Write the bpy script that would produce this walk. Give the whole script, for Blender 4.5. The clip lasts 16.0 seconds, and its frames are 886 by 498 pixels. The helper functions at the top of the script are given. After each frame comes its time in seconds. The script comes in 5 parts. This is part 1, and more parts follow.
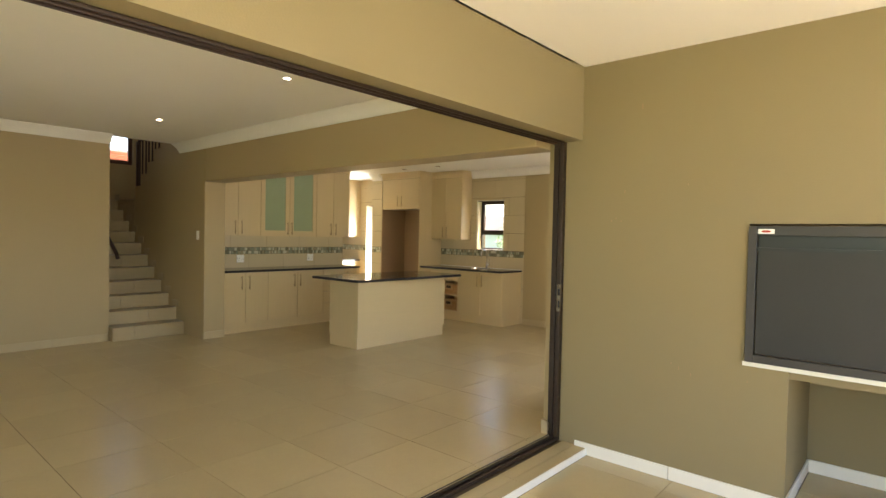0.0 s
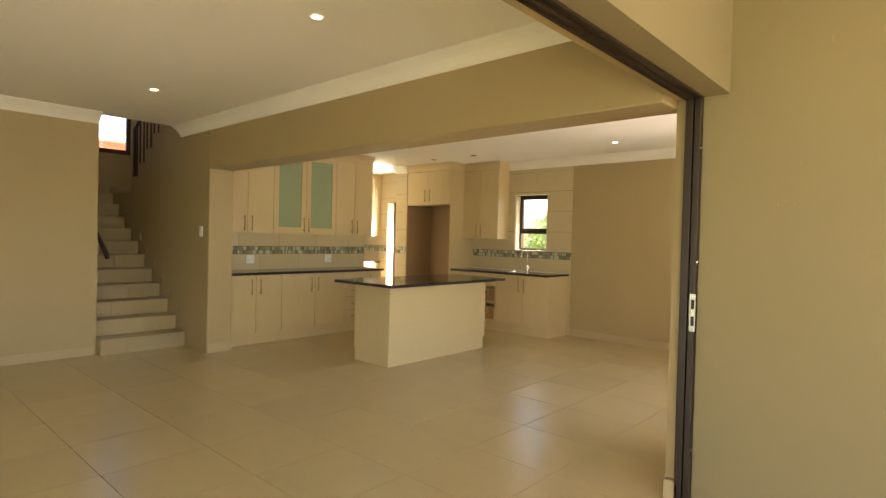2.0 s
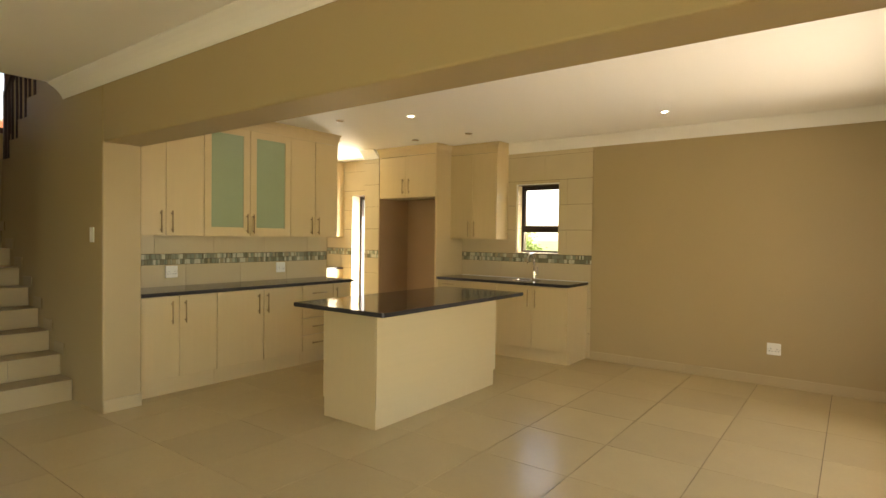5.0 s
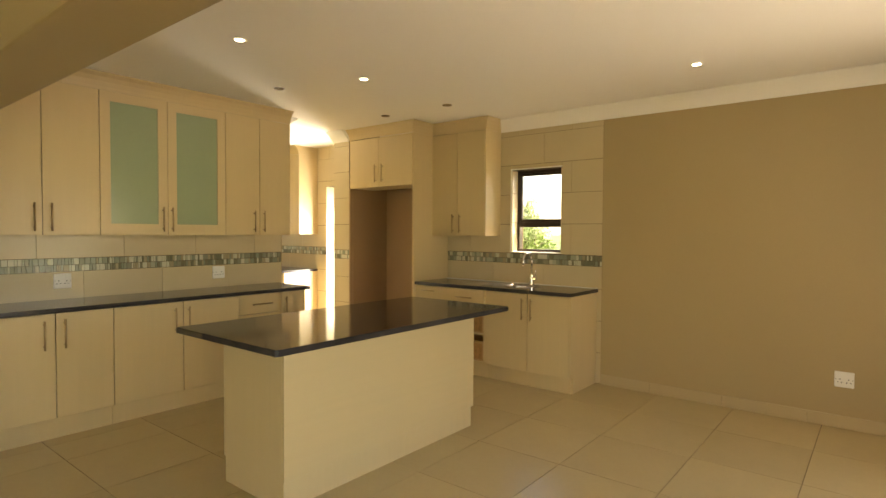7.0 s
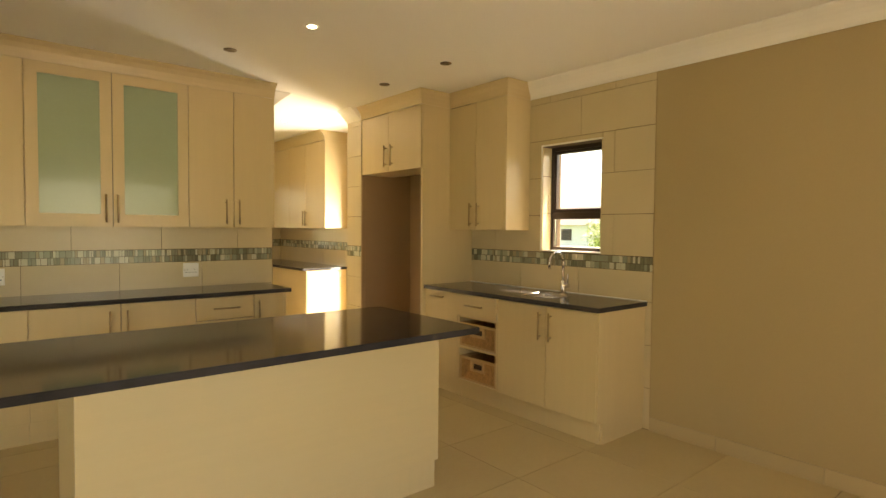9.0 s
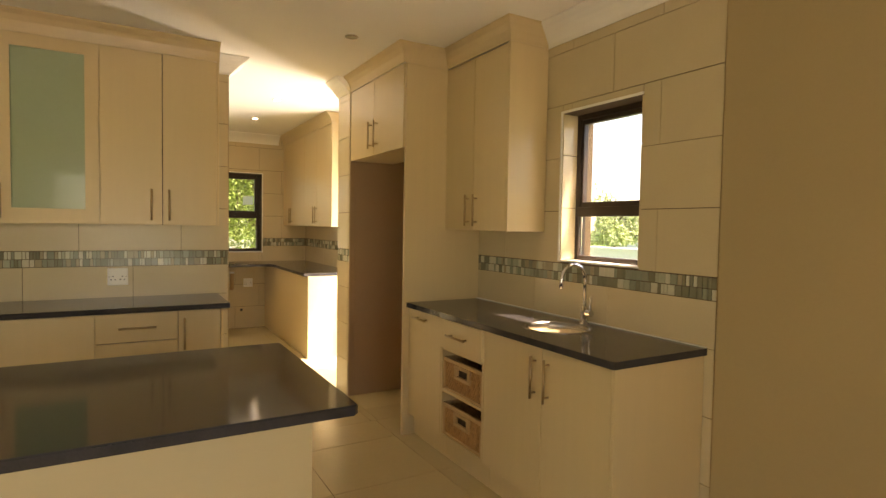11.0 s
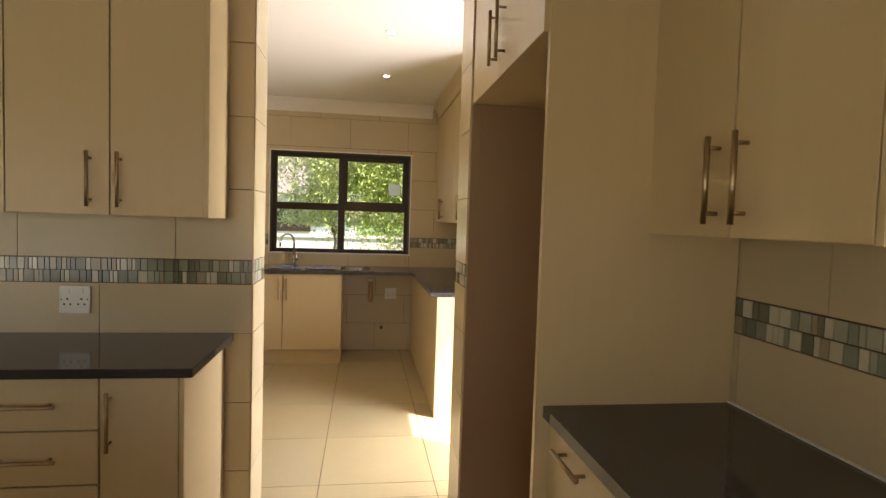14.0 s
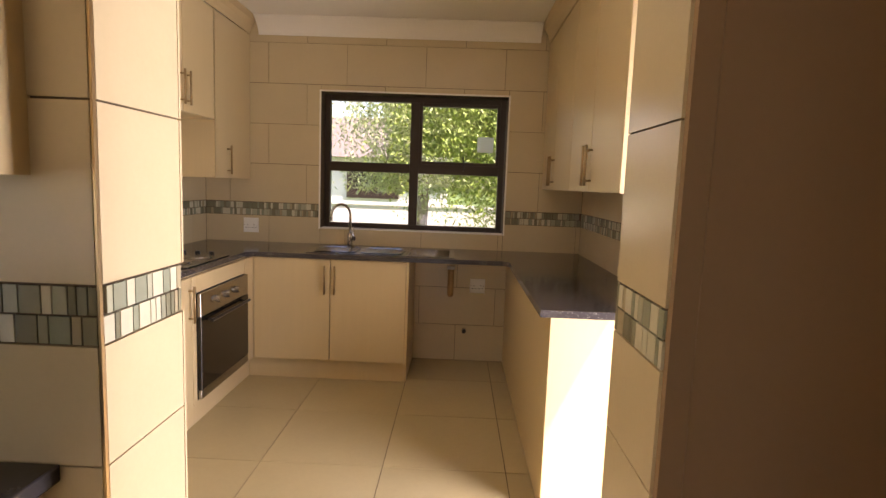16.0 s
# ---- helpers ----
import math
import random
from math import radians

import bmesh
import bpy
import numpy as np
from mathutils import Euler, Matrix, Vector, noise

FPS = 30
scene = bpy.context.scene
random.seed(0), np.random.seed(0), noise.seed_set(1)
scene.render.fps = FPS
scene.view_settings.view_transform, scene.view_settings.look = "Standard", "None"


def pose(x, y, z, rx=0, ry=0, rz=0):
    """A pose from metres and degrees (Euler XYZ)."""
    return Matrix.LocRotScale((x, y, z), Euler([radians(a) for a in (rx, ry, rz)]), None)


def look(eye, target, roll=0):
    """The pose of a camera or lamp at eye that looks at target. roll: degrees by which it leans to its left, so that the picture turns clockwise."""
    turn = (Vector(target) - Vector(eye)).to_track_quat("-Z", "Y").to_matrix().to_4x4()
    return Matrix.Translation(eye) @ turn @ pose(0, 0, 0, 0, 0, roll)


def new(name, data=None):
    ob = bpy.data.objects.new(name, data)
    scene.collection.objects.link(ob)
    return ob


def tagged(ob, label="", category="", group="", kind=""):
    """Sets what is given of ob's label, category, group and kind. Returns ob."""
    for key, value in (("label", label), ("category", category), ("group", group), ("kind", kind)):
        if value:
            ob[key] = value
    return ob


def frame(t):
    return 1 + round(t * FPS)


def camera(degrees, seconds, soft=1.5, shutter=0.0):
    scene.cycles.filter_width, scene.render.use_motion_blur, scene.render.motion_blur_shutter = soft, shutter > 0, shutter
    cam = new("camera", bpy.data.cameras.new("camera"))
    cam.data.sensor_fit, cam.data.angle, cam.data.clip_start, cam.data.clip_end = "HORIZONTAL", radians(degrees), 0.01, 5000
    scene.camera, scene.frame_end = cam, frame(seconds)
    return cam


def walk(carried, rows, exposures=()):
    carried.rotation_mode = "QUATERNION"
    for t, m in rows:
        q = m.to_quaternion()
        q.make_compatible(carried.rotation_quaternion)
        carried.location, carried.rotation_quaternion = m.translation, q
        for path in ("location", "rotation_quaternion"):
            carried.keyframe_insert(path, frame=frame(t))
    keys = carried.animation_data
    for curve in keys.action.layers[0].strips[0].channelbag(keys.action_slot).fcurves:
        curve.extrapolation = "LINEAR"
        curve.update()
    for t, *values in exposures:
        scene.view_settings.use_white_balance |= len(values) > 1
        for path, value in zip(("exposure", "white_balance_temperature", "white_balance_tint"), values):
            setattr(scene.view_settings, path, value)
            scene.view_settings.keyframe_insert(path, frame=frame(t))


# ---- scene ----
cam = camera(77.7, 16.0)
PATH = [
    (0, (-0.32, 0.359, 1.471), (-1.639, 1.861, 1.422), 1.2),
    (0.5, (-0.519, 0.559, 1.47), (-1.885, 2.019, 1.42), 1.6),
    (1, (-0.8, 0.693, 1.451), (-2.172, 2.147, 1.401), 1.5),
    (1.5, (-1.104, 0.769, 1.402), (-2.457, 2.241, 1.361), 1.5),
    (2, (-1.378, 0.898, 1.391), (-2.715, 2.385, 1.353), 1.4),
    (2.5, (-1.703, 0.994, 1.372), (-3.002, 2.514, 1.336), 1.2),
    (3, (-2.011, 1.16, 1.379), (-3.281, 2.704, 1.342), 1.1),
    (5.5, (-3.093, 2.219, 1.424), (-4.27, 3.835, 1.385), 0.5),
    (6, (-3.25, 2.526, 1.414), (-4.411, 4.155, 1.377), 0.3),
    (6.5, (-3.332, 2.843, 1.427), (-4.491, 4.472, 1.382), 0.3),
    (7, (-3.317, 3.202, 1.439), (-4.568, 4.761, 1.379), 0.3),
    (7.5, (-3.314, 3.542, 1.44), (-4.645, 5.033, 1.37), 0.4),
    (8, (-3.304, 3.907, 1.437), (-4.71, 5.328, 1.364), 0.4),
    (9, (-3.386, 4.637, 1.41), (-4.924, 5.913, 1.337), 0.5),
    (11.5, (-4.164, 6.28, 1.432), (-5.956, 7.164, 1.345), 1.1),
    (12.5, (-4.724, 6.731, 1.437), (-6.635, 7.31, 1.338), 1.4),
    (13.5, (-5.395, 7.009, 1.431), (-7.361, 7.359, 1.328), 1.9),
    (14, (-5.795, 7.123, 1.425), (-7.771, 7.411, 1.321), 1.8),
    (14.5, (-6.225, 7.188, 1.415), (-8.208, 7.422, 1.307), 2.0),
    (15, (-6.617, 7.247, 1.404), (-8.606, 7.422, 1.278), 2.0),
    (15.5, (-7.014, 7.253, 1.402), (-9.005, 7.34, 1.235), 2.0),
    (16, (-7.379, 7.245, 1.414), (-9.365, 7.199, 1.182), 2.1),
]
EXPOSURES = [(0.0, 2.3, 7200, 16), (3.0, 2.55, 8300, 17), (5.5, 2.55, 8300, 15), (7.0, 2.45, 9000, 16), (9.0, 2.4, 9600, 17), (11.5, 2.05, 8600, 22), (12.5, 1.75, 7600, 23), (14.0, 1.77, 7300, 25), (15.5, 1.87, 7200, 30), (16.0, 1.7, 7500, 34)]
walk(cam, [(t, look(eye, target, roll)) for t, eye, target, roll in PATH], EXPOSURES)
# ---- light ----
world = bpy.data.worlds.new("sky")
scene.world = world
world.use_nodes = True
wn = world.node_tree.nodes
sky = wn.new("ShaderNodeTexSky")
sky.sky_type, sky.sun_disc = "NISHITA", False
SUN_DIR = Vector((0.545 * math.cos(radians(60)), 0.838 * math.cos(radians(60)), math.sin(radians(60)))).normalized()
sky.sun_elevation, sky.sun_rotation = radians(60), math.atan2(SUN_DIR.x, SUN_DIR.y)
wn["Background"].inputs[1].default_value = 0.15
world.node_tree.links.new(sky.outputs[0], wn["Background"].inputs[0])
sun = new("sun", bpy.data.lights.new("sun", "SUN"))
sun.data.energy, sun.data.angle, sun.data.color = 5.0, radians(0.5), (1.0, 0.96, 0.9)
sun.matrix_world = look((0, 0, 20), Vector((0, 0, 20)) - SUN_DIR)


def area_lamp(name, centre, toward, w, h, watts, colour=(0.93, 0.97, 1.0)):
    lamp = new(name, bpy.data.lights.new(name, "AREA"))
    lamp.data.shape, lamp.data.size, lamp.data.size_y = "RECTANGLE", w, h
    lamp.data.energy, lamp.data.color = watts, colour
    lamp.matrix_world = look(centre, Vector(centre) + Vector(toward))
    return lamp


area_lamp("skylight_patio", (2.6, -0.5, 1.4), (-0.7, 0.7, 0.9), 6.5, 2.4, 0.4)
# added fill through an unseen, assumed opening in the lounge's south wall
area_lamp("added_fill_lounge_south", (-3.95, -3.1, 1.05), (0.35, 1, 0.3), 2.0, 2.0, 4.5)
area_lamp("skylight_patio_side", (0.0, -3.9, 1.4), (-0.2, 1, 0.7), 4.4, 2.4, 1.2)
area_lamp("skylight_east_window", (-2.1, 6.1, 1.25), (-0.6, 1.0, 0.7), 2.0, 1.9, 3.0)
area_lamp("skylight_scullery_door", (-9.05, 8.52, 0.9), (0, -1, 0), 0.72, 1.7, 28, (0.80, 0.90, 1.0))
# hidden fill added under the stairwell ceiling to brighten the upper flight
area_lamp("added_fill_upper_landing", (-10.4, 4.3, 5.15), (0, 0, -1), 2.0, 0.8, 1.1)


# ---- materials ----
def srgb(r, g, b):
    f = lambda c: (c / 255 / 12.92) if c / 255 <= 0.04045 else ((c / 255 + 0.055) / 1.055) ** 2.4
    return (f(r), f(g), f(b), 1.0)


def mat(name, col, rough=0.5, metal=0.0, var=0.06, scale=3.0, fine=60.0, bump=0.02, stretch=(1, 1, 1), per_piece=0.0, per_island=0.0, spec=0.5, coat=0.0, island_ramp=None):
    """A procedural surface: a base colour varied at two scales, fine relief and uneven gloss."""
    m = bpy.data.materials.new(name)
    m.use_nodes = True
    n, l = m.node_tree.nodes, m.node_tree.links
    b = n["Principled BSDF"]
    b.inputs["Metallic"].default_value = metal
    b.inputs["Specular IOR Level"].default_value = spec
    b.inputs["Coat Weight"].default_value = coat
    tc, mp = n.new("ShaderNodeTexCoord"), n.new("ShaderNodeMapping")
    mp.inputs["Scale"].default_value = stretch
    l.new(tc.outputs["Object"], mp.inputs[0])
    big, small = n.new("ShaderNodeTexNoise"), n.new("ShaderNodeTexNoise")
    big.inputs["Scale"].default_value, small.inputs["Scale"].default_value = scale, fine
    big.inputs["Detail"].default_value, small.inputs["Detail"].default_value = 4, 3
    for t in (big, small):
        l.new(mp.outputs[0], t.inputs[0])
    add = n.new("ShaderNodeMath")
    add.operation = "MULTIPLY_ADD"
    l.new(small.outputs[0], add.inputs[0])
    add.inputs[1].default_value = 0.5
    l.new(big.outputs[0], add.inputs[2])
    mr = n.new("ShaderNodeMapRange")
    mr.inputs["From Min"].default_value, mr.inputs["From Max"].default_value = 0.4, 1.1
    mr.inputs["To Min"].default_value, mr.inputs["To Max"].default_value = 1 - var, 1 + var
    l.new(add.outputs[0], mr.inputs[0])
    val = mr.outputs[0]
    if per_piece or per_island:
        src = n.new("ShaderNodeObjectInfo").outputs["Random"] if per_piece else n.new("ShaderNodeNewGeometry").outputs["Random Per Island"]
        amount = per_piece or per_island
        r2, mul = n.new("ShaderNodeMapRange"), n.new("ShaderNodeMath")
        r2.inputs["To Min"].default_value, r2.inputs["To Max"].default_value = 1 - amount, 1 + amount
        l.new(src, r2.inputs[0])
        mul.operation = "MULTIPLY"
        l.new(val, mul.inputs[0])
        l.new(r2.outputs[0], mul.inputs[1])
        val = mul.outputs[0]
    mix = n.new("ShaderNodeVectorMath")
    mix.operation = "SCALE"
    mix.inputs[0].default_value = col[:3]
    if island_ramp:
        src = n.new("ShaderNodeNewGeometry").outputs["Random Per Island"] if per_island else n.new("ShaderNodeObjectInfo").outputs["Random"]
        ramp = n.new("ShaderNodeValToRGB")
        ramp.color_ramp.interpolation = "CONSTANT"
        while len(ramp.color_ramp.elements) < len(island_ramp):
            ramp.color_ramp.elements.new(0.5)
        for i, c in enumerate(island_ramp):
            ramp.color_ramp.elements[i].position = i / len(island_ramp)
            ramp.color_ramp.elements[i].color = c
        l.new(src, ramp.inputs[0])
        l.new(ramp.outputs[0], mix.inputs[0])
    l.new(val, mix.inputs["Scale"])
    l.new(mix.outputs[0], b.inputs["Base Color"])
    r3 = n.new("ShaderNodeMapRange")
    r3.inputs["To Min"].default_value, r3.inputs["To Max"].default_value = max(0.02, rough * 0.92), min(1, rough * 1.08)
    l.new(big.outputs[0], r3.inputs[0])
    l.new(r3.outputs[0], b.inputs["Roughness"])
    if bump:
        bp = n.new("ShaderNodeBump")
        bp.inputs["Strength"].default_value, bp.inputs["Distance"].default_value = bump, 0.01
        l.new(small.outputs[0], bp.inputs["Height"])
        l.new(bp.outputs[0], b.inputs["Normal"])
    return m


def glow(name, col, strength):
    m = bpy.data.materials.new(name)
    m.use_nodes = True
    b = m.node_tree.nodes["Principled BSDF"]
    b.inputs["Base Color"].default_value = col
    b.inputs["Emission Color"].default_value = col
    b.inputs["Emission Strength"].default_value = strength
    return m


M_WALL = mat("tan_wall_paint", srgb(174, 153, 112), 0.5, var=0.035, scale=1.2, fine=90, bump=0.06)
M_STAIRW = mat("pale_stairwell_paint", srgb(170, 150, 118), 0.7, var=0.03, scale=1.2, fine=90, bump=0.05)
M_CABH = mat("pale_woodgrain_board_level", srgb(208, 185, 141), 0.3, var=0.02, scale=2.0, fine=30, bump=0.01, stretch=(14, 0.7, 14), spec=0.45)
M_CANE = mat("pale_cane", srgb(190, 156, 110), 0.6, var=0.12, scale=20, fine=120, bump=0.05)
M_PATIO = mat("olive_wall_paint", srgb(140, 125, 91), 0.7, var=0.04, scale=1.5, fine=120, bump=0.12)
M_CEIL = mat("ceiling_paint", srgb(242, 237, 224), 0.9, var=0.015, scale=1.0, fine=80, bump=0.03)
M_WHITE = mat("white_trim_paint", srgb(236, 232, 220), 0.5, var=0.02)
M_FLOOR = mat("cream_porcelain", srgb(192, 174, 132), 0.25, var=0.05, scale=2.2, fine=50, bump=0.012, per_piece=0.04, spec=0.42)
M_GROUT = mat("floor_grout", srgb(92, 76, 54), 0.9, var=0.1)
M_WTILE = mat("beige_wall_tile", srgb(204, 186, 150), 0.24, var=0.04, scale=4, fine=90, bump=0.01, per_piece=0.02)
M_WGROUT = mat("wall_grout", srgb(92, 74, 52), 0.9, var=0.1)
M_CAB = mat("pale_woodgrain_board", srgb(208, 185, 141), 0.3, var=0.025, scale=2.0, fine=30, bump=0.01, stretch=(14, 14, 0.7), spec=0.45)
# dark brown that stands in for shade in gaps and openings
M_GAPSHADE = mat("gap_shade", srgb(70, 50, 34), 0.7)
M_RAW = mat("brown_cabinet_inside", srgb(158, 128, 94), 0.6, var=0.05)
M_STONE = mat("black_granite", srgb(56, 53, 54), 0.09, var=0.35, scale=9, fine=260, bump=0.0, spec=0.45)
M_SPECK = mat("speckled_granite", srgb(58, 54, 54), 0.12, var=0.35, scale=9, fine=260, bump=0.0, spec=0.45)
_n, _l = M_SPECK.node_tree.nodes, M_SPECK.node_tree.links
_v, _c, _r, _x = _n.new("ShaderNodeTexVoronoi"), _n.new("ShaderNodeTexCoord"), _n.new("ShaderNodeValToRGB"), _n.new("ShaderNodeMix")
_v.inputs["Scale"].default_value = 260
_l.new(_c.outputs["Object"], _v.inputs["Vector"])
_l.new(_v.outputs["Color"], _r.inputs[0])
_r.color_ramp.elements[0].position, _r.color_ramp.elements[1].position = 0.78, 0.86
_x.data_type = "RGBA"
_b = _n["Principled BSDF"].inputs["Base Color"]
_l.new(_r.outputs[0], _x.inputs["Factor"])
_l.new(_b.links[0].from_socket, _x.inputs["A"])
_x.inputs["B"].default_value = srgb(140, 136, 132)
_l.new(_x.outputs["Result"], _b)
M_STEEL = mat("brushed_steel", srgb(168, 163, 156), 0.25, metal=1.0, var=0.05, stretch=(1, 1, 12), bump=0.01)
M_CHROME = mat("chrome", srgb(225, 225, 225), 0.07, metal=1.0, var=0.01, bump=0)
M_HANDLE = mat("satin_nickel", srgb(176, 152, 116), 0.3, metal=1.0, var=0.04)
M_FRAME = mat("bronze_aluminium", srgb(50, 36, 26), 0.42, metal=0.1, var=0.08)
M_BROWN = mat("dark_brown_frame", srgb(74, 42, 24), 0.4, var=0.1)
M_BLACK = mat("black_enamel", srgb(24, 23, 22), 0.3, var=0.1)
M_SOOT = mat("dark_grey_steel", srgb(66, 64, 62), 0.5, metal=0.4, var=0.1)
M_SHUTTER = mat("black_shutter", srgb(44, 42, 40), 0.45, metal=0.2, var=0.1)
M_PLASTIC = mat("white_plastic", srgb(238, 236, 230), 0.35, var=0.01, bump=0)
M_PAPER = mat("white_paper", srgb(245, 244, 240), 0.8, var=0.01, bump=0)
_n = M_PAPER.node_tree
_t, _a = _n.nodes.new("ShaderNodeBsdfTranslucent"), _n.nodes.new("ShaderNodeMixShader")
_t.inputs["Color"].default_value = srgb(245, 244, 240)
_o = _n.nodes["Material Output"].inputs["Surface"]
_a.inputs[0].default_value = 0.85
_n.links.new(_n.nodes["Principled BSDF"].outputs[0], _a.inputs[1])
_n.links.new(_t.outputs[0], _a.inputs[2])
_n.links.new(_a.outputs[0], _o)
M_HOLE = mat("socket_hole", srgb(40, 34, 30), 0.7)
M_WICKER = mat("wicker", srgb(178, 136, 86), 0.7, var=0.2, scale=20, fine=120, bump=0.1, per_island=0.12)
M_STEP = mat("stair_tile", srgb(170, 150, 112), 0.35, var=0.03, per_piece=0.02)
M_IRON = mat("dark_iron", srgb(58, 38, 28), 0.5, metal=0.3, var=0.1)
# kept near white so that the added paving reflects more sun
M_PAVEW = mat("white_bounce_paving", srgb(206, 204, 200), 0.85, var=0.08)
M_BRICK = mat("red_brick", srgb(190, 104, 72), 0.9, var=0.12, scale=12, bump=0.1, per_island=0.15)
M_GRASS = mat("lawn", srgb(84, 108, 46), 0.95, var=0.25, scale=1.5, fine=60, bump=0.3)
M_PAVE = mat("paving", srgb(158, 150, 136), 0.85, var=0.08)
M_BOUND = mat("white_boundary_wall", srgb(225, 222, 212), 0.85, var=0.04)
M_BARK = mat("bark", srgb(98, 80, 60), 0.95, var=0.2, scale=10, bump=0.4)
M_LEAF = mat("willow_leaf", srgb(118, 140, 56), 0.55, var=0.15, per_island=0.4, bump=0)
M_SKIRT = mat("tan_skirting_tile", srgb(182, 162, 124), 0.35, var=0.03, scale=4, fine=90, bump=0.01)
# paler leaf green, with the glare of overexposed foliage put into the colour
M_LEAFPALE = mat("pale_sunlit_leaf", srgb(172, 184, 128), 0.55, var=0.15, per_island=0.3, bump=0)
M_LEAF.node_tree.nodes["Principled BSDF"].inputs["Transmission Weight"].default_value = 0.0
M_ROOF = mat("grey_roof_tile", srgb(112, 104, 98), 0.85, var=0.1)
M_LAMP = glow("lamp_glow", (1.0, 0.93, 0.78, 1), 9.0)
M_OVENGLASS = mat("oven_glass", srgb(22, 17, 14), 0.06, var=0.02, bump=0)
MOSAIC = [srgb(152, 152, 130), srgb(210, 204, 178), srgb(134, 130, 106), srgb(172, 172, 148), srgb(122, 120, 98), srgb(196, 192, 166), srgb(138, 142, 122), srgb(160, 148, 120)]
M_MOSAIC = mat("glass_mosaic", srgb(170, 170, 160), 0.12, var=0.06, scale=30, per_piece=0.12, island_ramp=MOSAIC, bump=0)
M_MOSAIC_J = mat("glass_mosaic_band", srgb(170, 170, 160), 0.12, var=0.06, scale=30, per_island=0.12, island_ramp=MOSAIC, bump=0)


def glass_mat(name, tint=(1, 1, 1, 1), rough=0.0):
    m = bpy.data.materials.new(name)
    m.use_nodes = True
    b = m.node_tree.nodes["Principled BSDF"]
    b.inputs["Base Color"].default_value = tint
    b.inputs["Roughness"].default_value = rough
    b.inputs["Transmission Weight"].default_value = 1.0
    b.inputs["IOR"].default_value = 1.45
    return m


M_GLASS = glass_mat("window_glass")
M_FROST = mat("frosted_green_glass", srgb(152, 166, 134), 0.2, var=0.03, bump=0, coat=0.3)

# ---- mesh helpers ----
def box_bm(bm, x0, x1, y0, y1, z0, z1, bevel=0.0):
    vs = [bm.verts.new((x, y, z)) for z in (z0, z1) for y in (y0, y1) for x in (x0, x1)]
    fs = [bm.faces.new([vs[i] for i in q]) for q in ((0, 2, 3, 1), (4, 5, 7, 6), (0, 1, 5, 4), (2, 6, 7, 3), (0, 4, 6, 2), (1, 3, 7, 5))]
    if bevel:
        es = {e for f in fs for e in f.edges}
        bmesh.ops.bevel(bm, geom=list(es), offset=bevel, segments=2 if bevel > 0.002 else 1, affect="EDGES", profile=0.5)


def cyl_bm(bm, p0, p1, r, seg=12, r1=None):
    p0, p1 = Vector(p0), Vector(p1)
    d = p1 - p0
    m = Matrix.Translation((p0 + p1) / 2) @ d.to_track_quat("Z", "Y").to_matrix().to_4x4()
    bmesh.ops.create_cone(bm, cap_ends=True, segments=seg, radius1=r, radius2=r if r1 is None else r1, depth=d.length, matrix=m)


def tube_bm(bm, pts, r, seg=10):
    """A round tube through the points."""
    pts = [Vector(p) for p in pts]
    rings = []
    for i, p in enumerate(pts):
        d = (pts[min(i + 1, len(pts) - 1)] - pts[max(i - 1, 0)]).normalized()
        q = d.to_track_quat("Z", "Y")
        rr = r[i] if isinstance(r, (list, tuple)) else r
        rings.append([bm.verts.new(p + q @ Vector((rr * math.cos(a), rr * math.sin(a), 0))) for a in [2 * math.pi * k / seg for k in range(seg)]])
    for a, b in zip(rings, rings[1:]):
        k0 = min(range(seg), key=lambda k: (b[k].co - a[0].co).length)
        for k in range(seg):
            bm.faces.new((a[k], a[(k + 1) % seg], b[(k0 + k + 1) % seg], b[(k0 + k) % seg]))
    bm.faces.new(rings[0][::-1])
    bm.faces.new(rings[-1])


def smooth(me):
    for p in me.polygons:
        p.use_smooth = True


def part(name, bm, material, parent=None, label="", soft=False):
    bmesh.ops.recalc_face_normals(bm, faces=bm.faces)
    me = bpy.data.meshes.new(name)
    bm.to_mesh(me)
    bm.free()
    me.materials.append(material)
    if soft:
        smooth(me)
    ob = new(name, me)
    if parent:
        ob.parent = parent
    if label:
        ob["label"] = label
    return ob


def box(name, x0, x1, y0, y1, z0, z1, material, parent=None, label="", bevel=0.0):
    bm = bmesh.new()
    box_bm(bm, min(x0, x1), max(x0, x1), min(y0, y1), max(y0, y1), min(z0, z1), max(z0, z1), bevel)
    return part(name, bm, material, parent, label)


def boxes(name, rows, material, parent=None, label="", bevel=0.0):
    bm = bmesh.new()
    for r in rows:
        box_bm(bm, *r, bevel)
    return part(name, bm, material, parent, label)


def thing(name, m, label, category, group=""):
    e = new(name)
    e.empty_display_size = 0.1
    e.matrix_world = m
    return tagged(e, label, category, group)


def setting(ob, label="", category=""):
    return tagged(ob, label, category, kind="structure")


